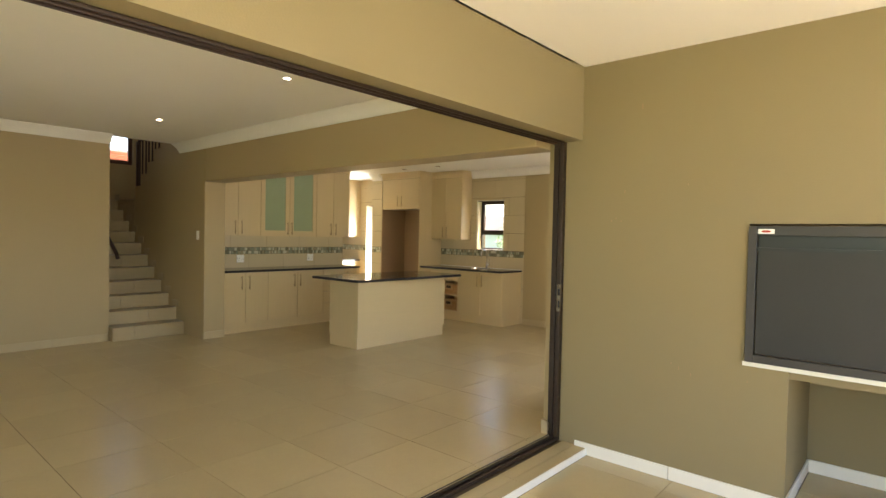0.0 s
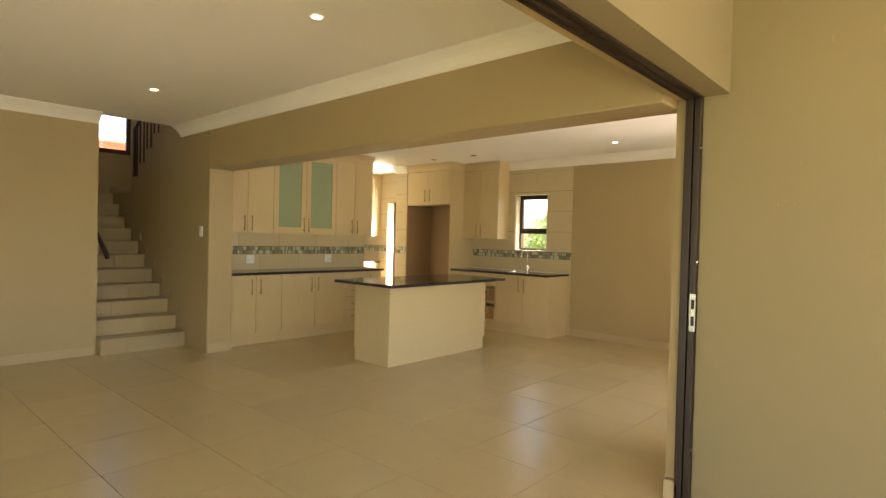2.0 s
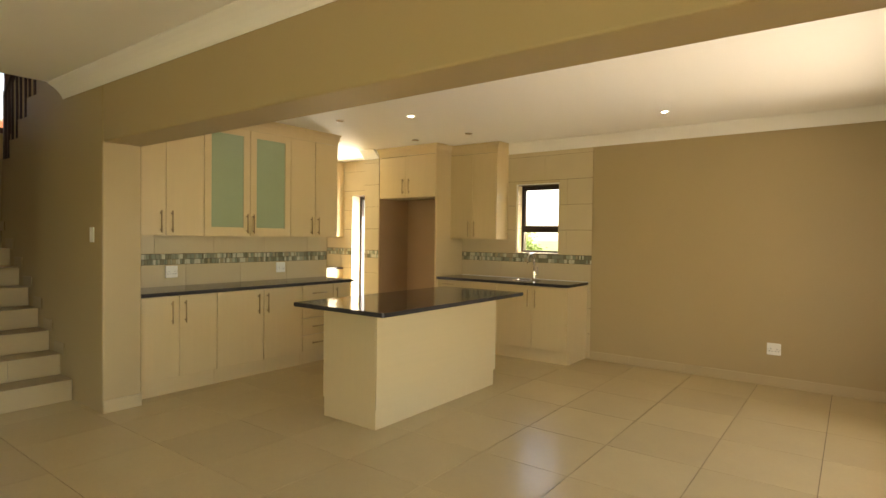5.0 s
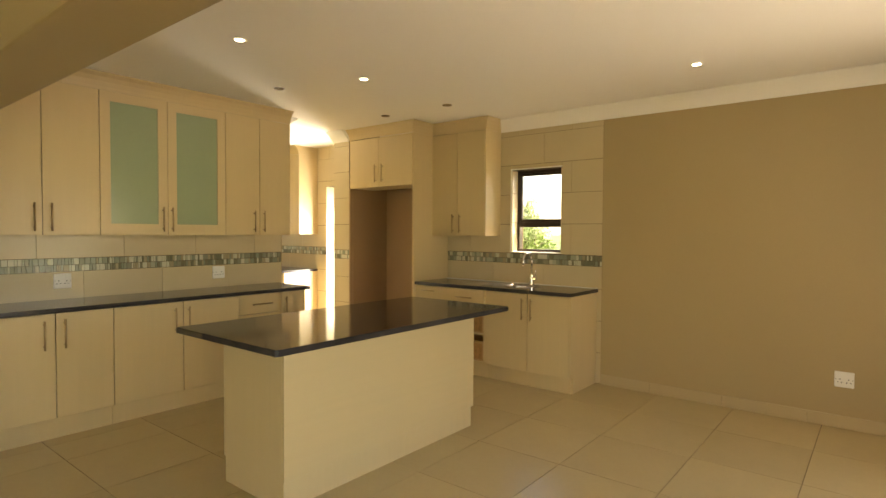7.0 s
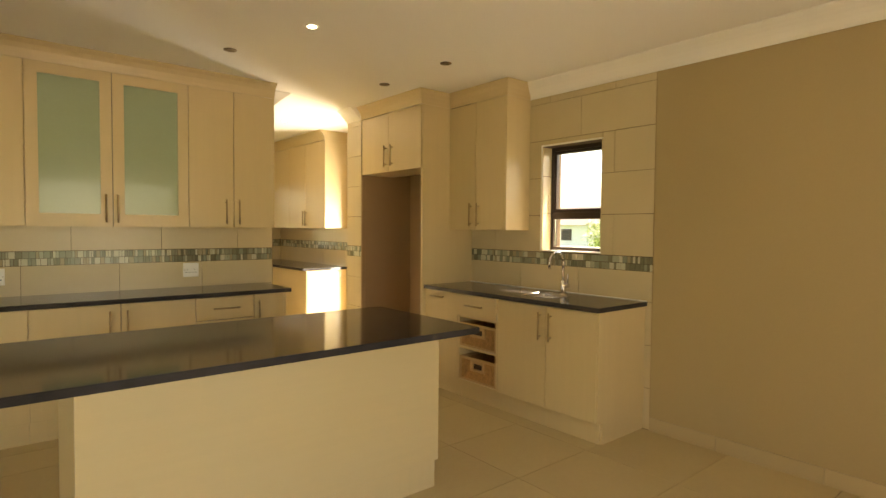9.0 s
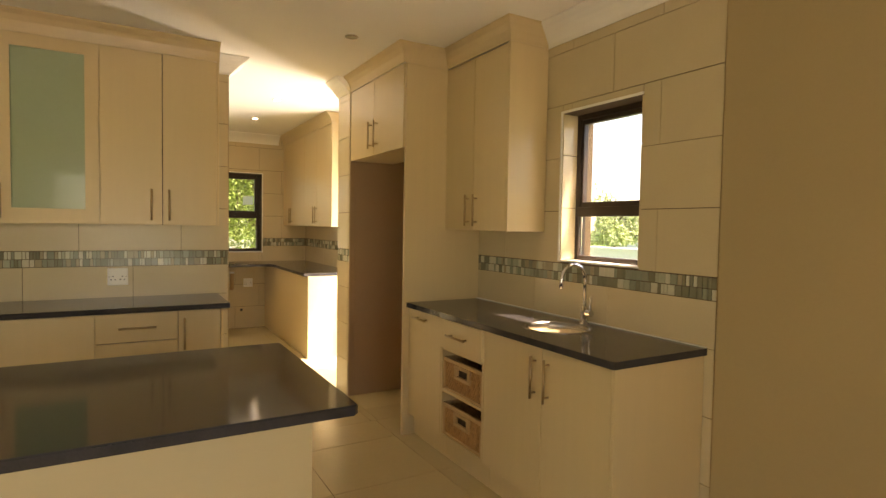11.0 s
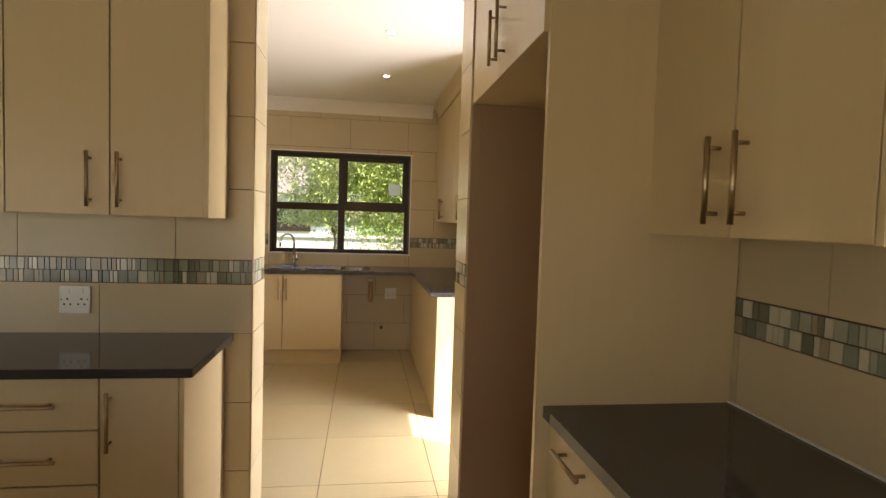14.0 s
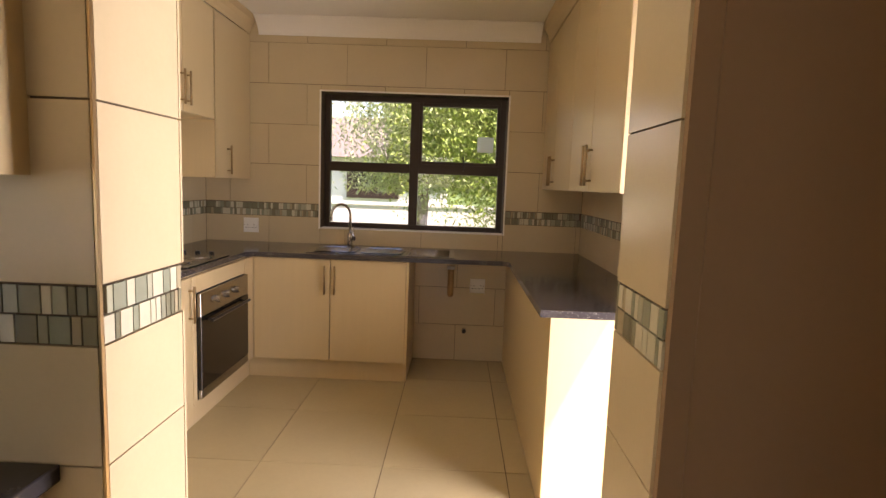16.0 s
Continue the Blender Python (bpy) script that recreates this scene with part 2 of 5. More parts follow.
def sweep(name, path, profile, material, closed=False, parent=None):
    """A moulding along a plan path; profile rows are (out, z), out to the left of the way."""
    bm = bmesh.new()
    n = len(path)
    rings = []
    for i in range(n):
        p = Vector((*path[i], 0))
        a = (p - Vector((*path[i - 1], 0))).normalized() if (i or closed) else None
        b = (Vector((*path[(i + 1) % n], 0)) - p).normalized() if (i < n - 1 or closed) else None
        a, b = a or b, b or a
        na, nb = Vector((-a.y, a.x, 0)), Vector((-b.y, b.x, 0))
        mit = (na + nb) / (1 + na.dot(nb))
        rings.append([bm.verts.new(p + mit * o + Vector((0, 0, z))) for o, z in profile])
    k = len(profile)
    for i in range(n if closed else n - 1):
        r0, r1 = rings[i], rings[(i + 1) % n]
        for j in range(k):
            bm.faces.new((r0[j], r1[j], r1[(j + 1) % k], r0[(j + 1) % k]))
    if not closed:
        bm.faces.new(rings[0])
        bm.faces.new(rings[-1][::-1])
    return part(name, bm, material, parent)


# ---- plan ----
CEIL = 2.63
CEIL_L = 2.69
XB, XE = -8.33, -2.465          # lounge: west wall face, east wall face
YP0, YP1 = 3.80, 4.095         # the wall and beam between lounge and kitchen
YN = 8.22                      # north wall face
XK = -8.266                     # tiled west wall of the kitchen
YD0, YD1 = 6.654, 7.590        # the way through to the scullery
XS = -8.545                     # scullery side of that wall
XW = -11.73                    # scullery west wall
YSL = 5.24                     # scullery south wall face
YS = -3.0                      # lounge south wall face
XP = -2.20                     # patio face of the opening wall
ZP = -0.08                     # patio floor

floor = setting(boxes("floor", [(-12.1, -2.386, YS - 0.3, YN + 0.3, -0.3, -0.004), (-2.386, XP - 0.01, 4.01, YN + 0.3, -0.3, -0.004), (-2.386, XP - 0.01, YS - 0.3, -1.5, -0.3, -0.004)], M_GROUT), "cream porcelain tiled floor with brown joints")
wall_lounge_west = setting(boxes("wall_lounge_west", [(XB - 0.25, XB, YS - 0.25, 2.88, -0.1, 3.0)], M_WALL, bevel=0.004), "smooth tan painted lounge wall")
# the gap in this unseen wall is assumed, to let the added fill in
setting(boxes("wall_lounge_south", [(XB, -5.0, YS - 0.25, YS, -0.1, 3.0), (-2.9, XE, YS - 0.25, YS, -0.1, 3.0), (-5.0, -2.9, YS - 0.25, YS, 2.1, 3.0)], M_WALL), "smooth tan painted wall")
setting(boxes("wall_stair_north", [(-8.33, -7.62, YP0, YP1, -0.1, 5.2)], M_WALL, bevel=0.012), "smooth tan painted wall beside the stairs, ending in a pier")
setting(boxes("wall_stair_spine", [(-10.08 + 0.255 * k, -10.08 + 0.255 * (k + 1), YP0 + 0.002, YP0 + 0.10, -0.1, 2.166 + 0.178 * k) for k in range(7)], M_WALL), "tan painted wall between two stair flights, with a stepped top")
setting(boxes("beam", [(-7.62, XE - 0.0, YP0, YP1, 2.13, CEIL_L + 0.1)], M_WALL, bevel=0.012), "tan painted beam between lounge and kitchen")
setting(boxes("wall_kitchen_west", [(XS, XK - 0.008, YP1, YD0 - 0.008, -0.1, 2.9)], M_WGROUT), "kitchen wall with beige tiles and a glass mosaic band")
setting(boxes("wall_doorway_pier", [(XS, XK - 0.008, YD1 + 0.008, YN + 0.25, -0.1, 2.9)], M_WGROUT), "tiled pier beside the fridge recess")
wall_north = setting(boxes("wall_north", [
    (XK, -6.412, YN + 0.008, YN + 0.25, -0.1, 2.9), (-5.832, XE, YN + 0.008, YN + 0.25, -0.1, 2.9),
    (-6.412, -5.832, YN + 0.008, YN + 0.25, -0.1, 1.232), (-6.412, -5.832, YN + 0.008, YN + 0.25, 2.098, 2.9)], M_WGROUT), "kitchen wall with a small window")
setting(boxes("wall_dining_north", [(-5.40, XE, YN - 0.002, YN + 0.006, 0, 2.75)], M_WALL), "smooth tan painted dining wall")
EAST = [(4.0, 5.1, -0.1, 2.9), (7.1, YN + 0.25, -0.1, 2.9), (5.1, 7.1, 2.1, 2.9), (5.1, 7.1, -0.1, 0.3), (-1.2, 4.0, 2.176, 2.9), (YS - 0.25, -1.2, -0.1, 2.9)]
setting(boxes("wall_east", [(XE, -2.345, *r) for r in EAST], M_WALL), "tan painted wall with the wide opening to the patio")
setting(boxes("wall_patio_west", [(-2.345, XP, *r) for r in EAST], M_PATIO), "olive painted patio wall over the wide opening")
setting(boxes("wall_patio_north", [(XP, -1.108, 4.0, 4.28, -0.2, 3.0), (-1.108, 0.12, 4.0, 4.28, 1.578, 3.0), (0.12, 2.6, 4.0, 4.28, -0.2, 3.0),
    (-1.108, -0.884, 4.0, 4.28, -0.2, 0.762), (-1.108, 0.12, 4.80, 4.92, -0.2, 3.0), (-1.2, -1.108, 4.28, 4.92, -0.2, 3.0), (0.12, 0.26, 4.28, 4.92, -0.2, 3.0),
    (-1.108, 0.12, 4.03, 4.80, 0.69, 0.760), (-1.108, -0.884, 4.28, 4.80, -0.2, 0.69)], M_PATIO), "olive painted patio wall around a built-in braai")
setting(boxes("wall_scullery_west", [
    (XW - 0.25, XW - 0.008, YSL - 0.3, 6.155, -0.1, 2.9), (XW - 0.25, XW - 0.008, 7.613, YN + 0.25, -0.1, 2.9),
    (XW - 0.25, XW - 0.008, 6.155, 7.613, -0.1, 1.032), (XW - 0.25, XW - 0.008, 6.155, 7.613, 2.103, 2.9)], M_WGROUT), "tiled scullery wall with a wide window")
setting(boxes("wall_scullery_south", [(XW, XS, YSL - 0.2, YSL - 0.008, -0.1, 2.9)], M_WGROUT), "tiled scullery wall")
setting(boxes("wall_scullery_north", [(XW, -9.458, YN + 0.008, YN + 0.25, -0.1, 2.9), (-9.458, -8.65, YN + 0.008, YN + 0.25, 2.073, 2.9),
    (-8.65, XS, YN + 0.008, YN + 0.25, -0.1, 2.9)], M_WGROUT), "tiled scullery wall with an outside door opening")
setting(boxes("wall_stair_west", [(-11.95, -11.7, 2.6, 4.86, -0.1, 2.68), (-11.95, -11.7, 2.6, 4.86, 3.75, 5.2), (-11.95, -11.7, 2.6, 3.35, 2.68, 3.75), (-11.95, -11.7, 4.34, 4.86, 2.68, 3.75)], M_WALL), "tan stairwell wall with a window")
setting(boxes("wall_stair_south", [(-11.7, XB - 0.25, 2.63, 2.88, -0.1, 5.2), (XB - 0.09, XB - 0.01, 2.63, 4.86, 2.82, 5.2), (XB - 0.25, XB - 0.09, 2.63, 2.88, 3.0, 5.2)], M_WALL), "tan stairwell wall")
setting(boxes("wall_stair_back", [(-11.7, -8.57, 4.86, 5.03, -0.1, 5.2)], M_STAIRW), "pale stairwell wall behind the upper flight")

# ---- ceilings ----
setting(boxes("ceiling_lounge", [(XB - 0.08, XP, YS - 0.25, YP0, CEIL_L, CEIL_L + 0.12)], M_CEIL), "smooth white lounge ceiling")
setting(boxes("ceiling_kitchen", [(XS, XP, YP1, YN + 0.25, CEIL, CEIL + 0.3), (XS - 3.4, XS, 5.03, YN + 0.25, CEIL, CEIL + 0.3)], M_CEIL), "smooth white kitchen ceiling")
setting(boxes("ceiling_scullery", [(XW - 0.2, XS - 0.001, YSL - 0.2, YP1 + 0.001 + 1.14, CEIL + 0.302, CEIL + 0.33)], M_CEIL), "plain ceiling")
setting(boxes("ceiling_patio", [(XP + 0.002, 0.9, -4.0, 4.0, 2.70, 2.85)], M_CEIL), "bright white patio ceiling")
setting(boxes("ceiling_stair", [(-11.95, XB, 2.6, 5.03, 5.2, 5.3)], M_CEIL), "white stairwell ceiling")

P_CORN = [(0, -0.12), (0.006, -0.12), (0.012, -0.108), (0.018, -0.107), (0.034, -0.085), (0.04, -0.083), (0.058, -0.06), (0.064, -0.058), (0.086, -0.036), (0.092, -0.034), (0.112, -0.014), (0.12, -0.010), (0.12, 0.0), (0, 0.0)]
P_SOFT = [(0, -0.12), (0.006, -0.12), (0.014, -0.1), (0.032, -0.075), (0.055, -0.05), (0.082, -0.03), (0.11, -0.014), (0.12, -0.008), (0.12, 0.0), (0, 0.0)]
P_COVE = [(0, -0.118), (0.004, -0.118), (0.008, -0.095), (0.02, -0.06), (0.04, -0.03), (0.065, -0.01), (0.07, 0.0), (0, 0.0)]


def cornice(name, path, top, profile=P_CORN, material=None, label="white stepped plaster cornice"):
    return setting(sweep(name, path, [(o, top + z - 0.002) for o, z in profile], material or M_CEIL), label, "cornice")


cornice("cornice_dining", [(XE + 0.001, YN - 0.004), (-6.55, YN - 0.004)], CEIL, P_SOFT)
cornice("cornice_lounge_beam", [(XE, YP0 - 0.001), (XB - 0.07, YP0 - 0.001)], CEIL_L, P_SOFT)
cornice("cornice_lounge_west", [(XB + 0.001, 2.878), (XB + 0.001, YS)], CEIL_L)
cornice("cornice_kitchen_beam", [(-7.95, YP1 + 0.001), (XE, YP1 + 0.001)], CEIL, P_SOFT)
cornice("cornice_kitchen_units", [(-6.546, 8.21), (-6.546, 7.93), (-7.268, 7.93), (-7.268, 7.60), (XK, 7.60)], CEIL, P_COVE, M_CAB, "smooth cream cove above the cabinets")
cornice("cornice_kitchen_west", [(-7.97, 6.549), (-7.97, YP1 + 0.002)], CEIL, P_COVE, M_CAB, "smooth cream cove above the cabinets")
cornice("cornice_pier_east", [(XK + 0.001, YD1 - 0.001), (XS + 0.002, YD1 - 0.001)], CEIL)
cornice("cornice_pier_west", [(XS + 0.002, YD0 + 0.002), (XK + 0.002, YD0 + 0.002), (XK + 0.002, 6.552)], CEIL)
cornice("cornice_scullery", [(-9.64, 7.9), (XW + 0.001, 7.9)], CEIL, P_COVE, M_CAB, "smooth cream cove above the cabinets")
cornice("cornice_scullery_west", [(XW + 0.001, 7.83), (XW + 0.001, 5.67)], CEIL, P_SOFT)
cornice("cornice_scullery_south", [(XW + 0.001, 5.6), (-9.0, 5.6)], CEIL, P_COVE, M_CAB, "smooth cream cove above the cabinets")
# unseen slab over the east window, added to keep a sun patch off the floor
setting(boxes("sun_block_overhang", [(XP + 0.001, -1.3, 4.95, YN + 0.9, 2.9, 3.0)], M_CEIL), "unseen overhang added to block the sun")
# out-of-view slabs added as reflectors, throwing sunlight up to the ceilings
setting(boxes("bounce_paving_east", [(2.71, 12, -9, 12, -0.5, -0.14), (-2.19, 2.70, 4.96, YN + 2.2, -0.5, -0.11)], M_PAVEW), "unseen pale paving added to bounce sunlight indoors")

# ---- cabinets ----
def bar_handle(parent, u, v, z, length, upright=True):
    """A round bar on two posts; u along the front, v the front face, z the middle."""
    bm = bmesh.new()
    h = length / 2
    if upright:
        cyl_bm(bm, (u, v - 0.032, z - h), (u, v - 0.032, z + h), 0.0068, 10)
        for s in (-1, 1):
            cyl_bm(bm, (u, v, z + s * (h - 0.025)), (u, v - 0.030, z + s * (h - 0.025)), 0.005, 8)
    else:
        cyl_bm(bm, (u - h, v - 0.032, z), (u + h, v - 0.032, z), 0.0068, 10)
        for s in (-1, 1):
            cyl_bm(bm, (u + s * (h - 0.025), v, z), (u + s * (h - 0.025), v - 0.030, z), 0.005, 8)
    return part("handle", bm, M_HANDLE, parent, "satin nickel bar handle", soft=True)


def cabinet(name, m, w, d, z0, z1, fronts, label, group="", plinth=False, glass=False, endl=False, endr=False, dark=True):
    """A cabinet whose front face is local y = 0. fronts: (kind, u0, u1, z0, z1, handle u, handle z, handle length)."""
    c = thing(name, m, label, "cabinet", group)
    t = 0.016
    rows = [(t if endl else 0, t + (t if endl else 0), 0.02, d, z0, z1), (w - t - (t if endr else 0), w - (t if endr else 0), 0.02, d, z0, z1),
            (t, w - t, 0.02, d, z0, z0 + t), (t, w - t, 0.02, d, z1 - t, z1), (t, w - t, d - t, d, z0 + t, z1 - t)]
    boxes("body", rows, M_CAB, c)
    if dark:
        # thin dark sheet paints the shade seen between the doors
        box("inside", 0.004, w - 0.004 - (t if endr else 0), 0.0183, 0.0197, z0 + 0.003, z1 - 0.003, M_GAPSHADE, c, "dark sheet behind the doors, standing in for shade in the gaps")
    if endl:
        box("end_panel", 0, t, 0.0, d, z0, z1, M_CAB, c, bevel=0.001)
    if endr:
        box("end_panel", w - t, w, 0.0, d, z0, z1, M_CAB, c, bevel=0.001)
    if plinth:
        box("plinth", 0.001, w - 0.001 - (0.02 if endr else 0), 0.05, 0.066, 0, z0, M_CAB, c)
        if endr:
            box("plinth", w - 0.022, w - 0.006, 0.066, d, 0, z0, M_CAB, c)
        if endl:
            box("plinth", 0.006, 0.022, 0.066, d, 0, z0, M_CAB, c)
    for kind, u0, u1, a, b, hu, hz, hl in fronts:
        g = 0.0026
        if kind == "glass":
            f = 0.075
            door = boxes("glass_door", [(u0 + g, u0 + f, 0, 0.018, a + g, b - g), (u1 - f, u1 - g, 0, 0.018, a + g, b - g),
                         (u0 + f, u1 - f, 0, 0.018, a + g, a + f + 0.015), (u0 + f, u1 - f, 0, 0.018, b - f, b - g)], M_CAB, c, "framed door with a frosted glass pane")
            box("pane", u0 + f, u1 - f, 0.008, 0.013, a + f + 0.015, b - f, M_FROST, door, "frosted green glass")
        else:
            door = box("drawer" if kind == "drawer" else "door", u0 + g, u1 - g, 0, 0.018, a + g, b - g, M_CAB, c, bevel=0.0012)
        if hl:
            bar_handle(door, hu, 0.0, hz, hl, kind != "drawer" and kind != "flat")
    return c


def facing(x, y, rz):
    return pose(x, y, 0, 0, 0, rz)


ZB, ZT, ZW0, ZW1 = 0.147, 0.878, 1.405, 2.512
HB, HW = 0.73, 1.535           # handle middles of base and wall doors
L_BASE = "pale woodgrain base cabinet below the black granite worktop"
L_WALL = "pale woodgrain wall cabinet above the mosaic splashback"


def pair(w, split, a, b, hz, hl=0.20, off=0.035, kind="door", off2=None):
    return [(kind, 0, split, a, b, split - off, hz, hl), (kind, split, w, a, b, split + (off2 or off), hz, hl)]


# west run of the kitchen, fronts face the room
X0 = -7.72
cabinet("base_cabinet", facing(X0, 4.11, 90), 0.718, 0.55, ZB, ZT, pair(0.718, 0.354, ZB, 0.874, HB, off=0.07, off2=0.05), L_BASE, "kitchen base cabinets", plinth=True, endl=True)
cabinet("base_cabinet", facing(X0, 4.828, 90), 1.005, 0.55, ZB, ZT, pair(1.005, 0.515, ZB, 0.874, HB, off=0.07, off2=0.036), L_BASE, "kitchen base cabinets", plinth=True)
zs = [ZB, 0.324, 0.512, 0.696, 0.874]
cabinet("drawer_cabinet", facing(X0, 5.833, 90), 0.44, 0.55, ZB, ZT, [("drawer", 0, 0.44, zs[i], zs[i + 1], 0.22, (zs[i] + zs[i + 1]) / 2, 0.2) for i in range(4)],
        "pale woodgrain cabinet with four drawers below the black worktop", "kitchen base cabinets", plinth=True)
cabinet("base_cabinet", facing(X0, 6.274, 90), 0.266, 0.55, ZB, ZT, [("door", 0, 0.25, ZB, 0.874, 0.035, HB, 0.2)],
        "narrow pale woodgrain base cabinet at the end of the worktop", "kitchen base cabinets", plinth=True, endr=True)
X1 = -7.965
cabinet("wall_cabinet", facing(X1, 4.10, 90), 0.735, 0.31, ZW0, ZW1, pair(0.735, 0.366, ZW0, ZW1 - 0.005, HW, off=0.053, off2=0.05), L_WALL, "kitchen wall cabinets")
cabinet("glass_cabinet", facing(X1, 4.835, 90), 1.02, 0.31, ZW0, ZW1, pair(1.02, 0.507, ZW0, ZW1 - 0.005, HW, off=0.046, off2=0.028, kind="glass"),
        "pale woodgrain wall cabinet with two frosted green glass doors", "kitchen wall cabinets")
cabinet("wall_cabinet", facing(X1, 5.855, 90), 0.692, 0.31, ZW0, ZW1, pair(0.678, 0.348, ZW0, ZW1 - 0.005, HW, off=0.065, off2=0.037), L_WALL, "kitchen wall cabinets", endr=True)

# fridge recess
rc = thing("fridge_recess_unit", facing(-8.268, 7.616, 0), "tall pale cabinet with top doors over an empty brown recess", "cabinet")
boxes("side_panel", [(0.9785, 1.0, 0.0, 0.60, 0.0, 2.512)], M_CAB, rc, "pale woodgrain side panel")
boxes("side_panel", [(-0.004, 0.016, -0.020, 0.60, 0.0, 1.948), (0.0, 0.016, 0.0, 0.60, 1.948, 2.512)], M_RAW, rc, "brown side panel")
for r in ((0.0162, 0.020, 0.02, 0.59, 0, 2.50), (0.9745, 0.9783, 0.02, 0.59, 0, 2.50), (0.02, 0.9745, 0.586, 0.59, 0, 2.50)):
    box("lining", *r, M_RAW, rc, "brown bare inside of the recess")
boxes("body", [(0.0202, 0.9743, 0.0, 0.36, 1.95, 1.966), (0.0202, 0.9743, 0.03, 0.036, 1.966, 2.50), (0.0202, 0.9743, 0.354, 0.36, 1.966, 2.50)], M_CAB, rc)
for u0, u1, hu in ((0.004, 0.486, 0.450), (0.486, 0.996, 0.558)):
    dr = box("door", u0 + 0.002, u1 - 0.002, -0.018, 0.0, 1.95, 2.506, M_CAB, rc, bevel=0.0012)
    bar_handle(dr, hu, -0.018, 2.10, 0.2)

# sink run under the small window
cabinet("base_cabinet", facing(-7.285, 7.66, 0), 0.459, 0.555, ZB, ZT, [("flat", 0.0, 0.455, ZB, 0.874, 0.21, 0.825, 0.17)],
        "narrow pale woodgrain base cabinet with a level handle near its top", "sink run base cabinets", plinth=True)
bk = thing("basket_cabinet", facing(-6.826, 7.66, 0), "pale open cabinet with one drawer over two shelves for wicker baskets", "cabinet", "sink run base cabinets")
boxes("body", [(0, 0.016, 0, 0.555, ZB, ZT), (0.448, 0.464, 0, 0.555, ZB, ZT), (0.016, 0.448, 0.54, 0.555, ZB, ZT), (0.016, 0.448, 0.0, 0.54, ZB, ZB + 0.016)], M_CAB, bk)
box("shelf", 0.017, 0.447, 0.004, 0.54, 0.425, 0.441, M_CAB, bk)
box("shelf", 0.017, 0.447, 0.004, 0.54, 0.680, 0.694, M_CAB, bk)
box("plinth", 0.001, 0.463, 0.05, 0.066, 0, ZB, M_CAB, bk)
dr = box("drawer", 0.002, 0.462, -0.018, 0, 0.70, 0.872, M_CAB, bk, bevel=0.0012)
bar_handle(dr, 0.232, -0.018, 0.79, 0.2, False)


def basket(z):
    b = thing("wicker_basket", pose(-6.806, 7.672, z), "light brown woven wicker basket with a dark grip slot", "basket", "wicker baskets")
    w, d, h = 0.424, 0.40, 0.195
    strands, rnd = bmesh.new(), random.Random(int(z * 1000))
    n = 34
    for side in range(4):
        L = w if side % 2 == 0 else d
        for i in range(n):
            a, c2 = i * L / n + 0.001, (i + 1) * L / n - 0.001
            for k in range(9):
                zz, z2 = 0.012 + k * 0.0185, 0.012 + (k + 1) * 0.0185
                if side == 0 and 0.30 < (i + 0.5) / n < 0.70 and k > 3:
                    continue
                off = 0.003 * ((i + k) % 2) + rnd.uniform(0, 0.001)
                r = (a, c2, off, off + 0.007) if side == 0 else (w - off - 0.007, w - off, a, c2) if side == 1 else (a, c2, d - off - 0.007, d - off) if side == 2 else (off, off + 0.007, a, c2)
                box_bm(strands, r[0], r[1], r[2], r[3], zz, z2)
    tagged(part("weave", strands, M_WICKER, b), kind="stuff")
    for nm, r in (("rim", (0, w, -0.006, 0.012, h - 0.022, h)), ("rim", (0, w, d - 0.012, d, h - 0.022, h)), ("rim", (0, 0.012, 0.012, d - 0.012, h - 0.022, h)), ("rim", (w - 0.012, w, 0.012, d - 0.012, h - 0.022, h)),
                  ("frame_bar", (0, w, -0.006, 0.004, 0.0, 0.016)), ("frame_bar", (0, 0.018, -0.006, 0.004, 0.016, h - 0.022)), ("frame_bar", (w - 0.018, w, -0.006, 0.004, 0.016, h - 0.022))):
        box(nm, *r, M_CANE, b, bevel=0.003)
    box("base", 0.008, w - 0.008, 0.008, d - 0.008, 0.0, 0.008, M_WICKER, b)
    g0, g1 = w * 0.30, w * 0.70
    boxes("grip", [(g0, g1, -0.008, 0.010, 0.088, 0.108), (g0, g1, -0.008, 0.010, 0.152, 0.172), (g0, g0 + 0.03, -0.008, 0.010, 0.108, 0.152), (g1 - 0.03, g1, -0.008, 0.010, 0.108, 0.152)], M_CANE, b, "pale frame of the grip opening", bevel=0.003)
    # dark sheet behind the front, painting the shade inside the basket
    box("lining", 0.012, w - 0.012, 0.014, 0.018, 0.01, h - 0.025, M_GAPSHADE, b)
    return b


basket(ZB + 0.018)
basket(0.443)
cabinet("base_cabinet", facing(-6.362, 7.66, 0), 0.912, 0.555, ZB, ZT, pair(0.896, 0.474, ZB, 0.874, HB, off=0.047),
        "pale woodgrain two-door cabinet under the round sink", "sink run base cabinets", plinth=True, endr=True)
cabinet("wall_cabinet", facing(-7.286, 7.93, 0), 0.738, 0.285, ZW0, ZW1, pair(0.722, 0.366, ZW0, ZW1 - 0.005, HW, off=0.047),
        "pale woodgrain wall cabinet beside the small window", "kitchen wall cabinets", endr=True)

# worktops
setw = lambda ob, lab: tagged(ob, lab, "worktop")
setw(box("worktop", XK + 0.001, -7.685, 4.100, 6.576, ZT, 0.91, M_STONE, bevel=0.004), "polished black granite worktop with square edges")


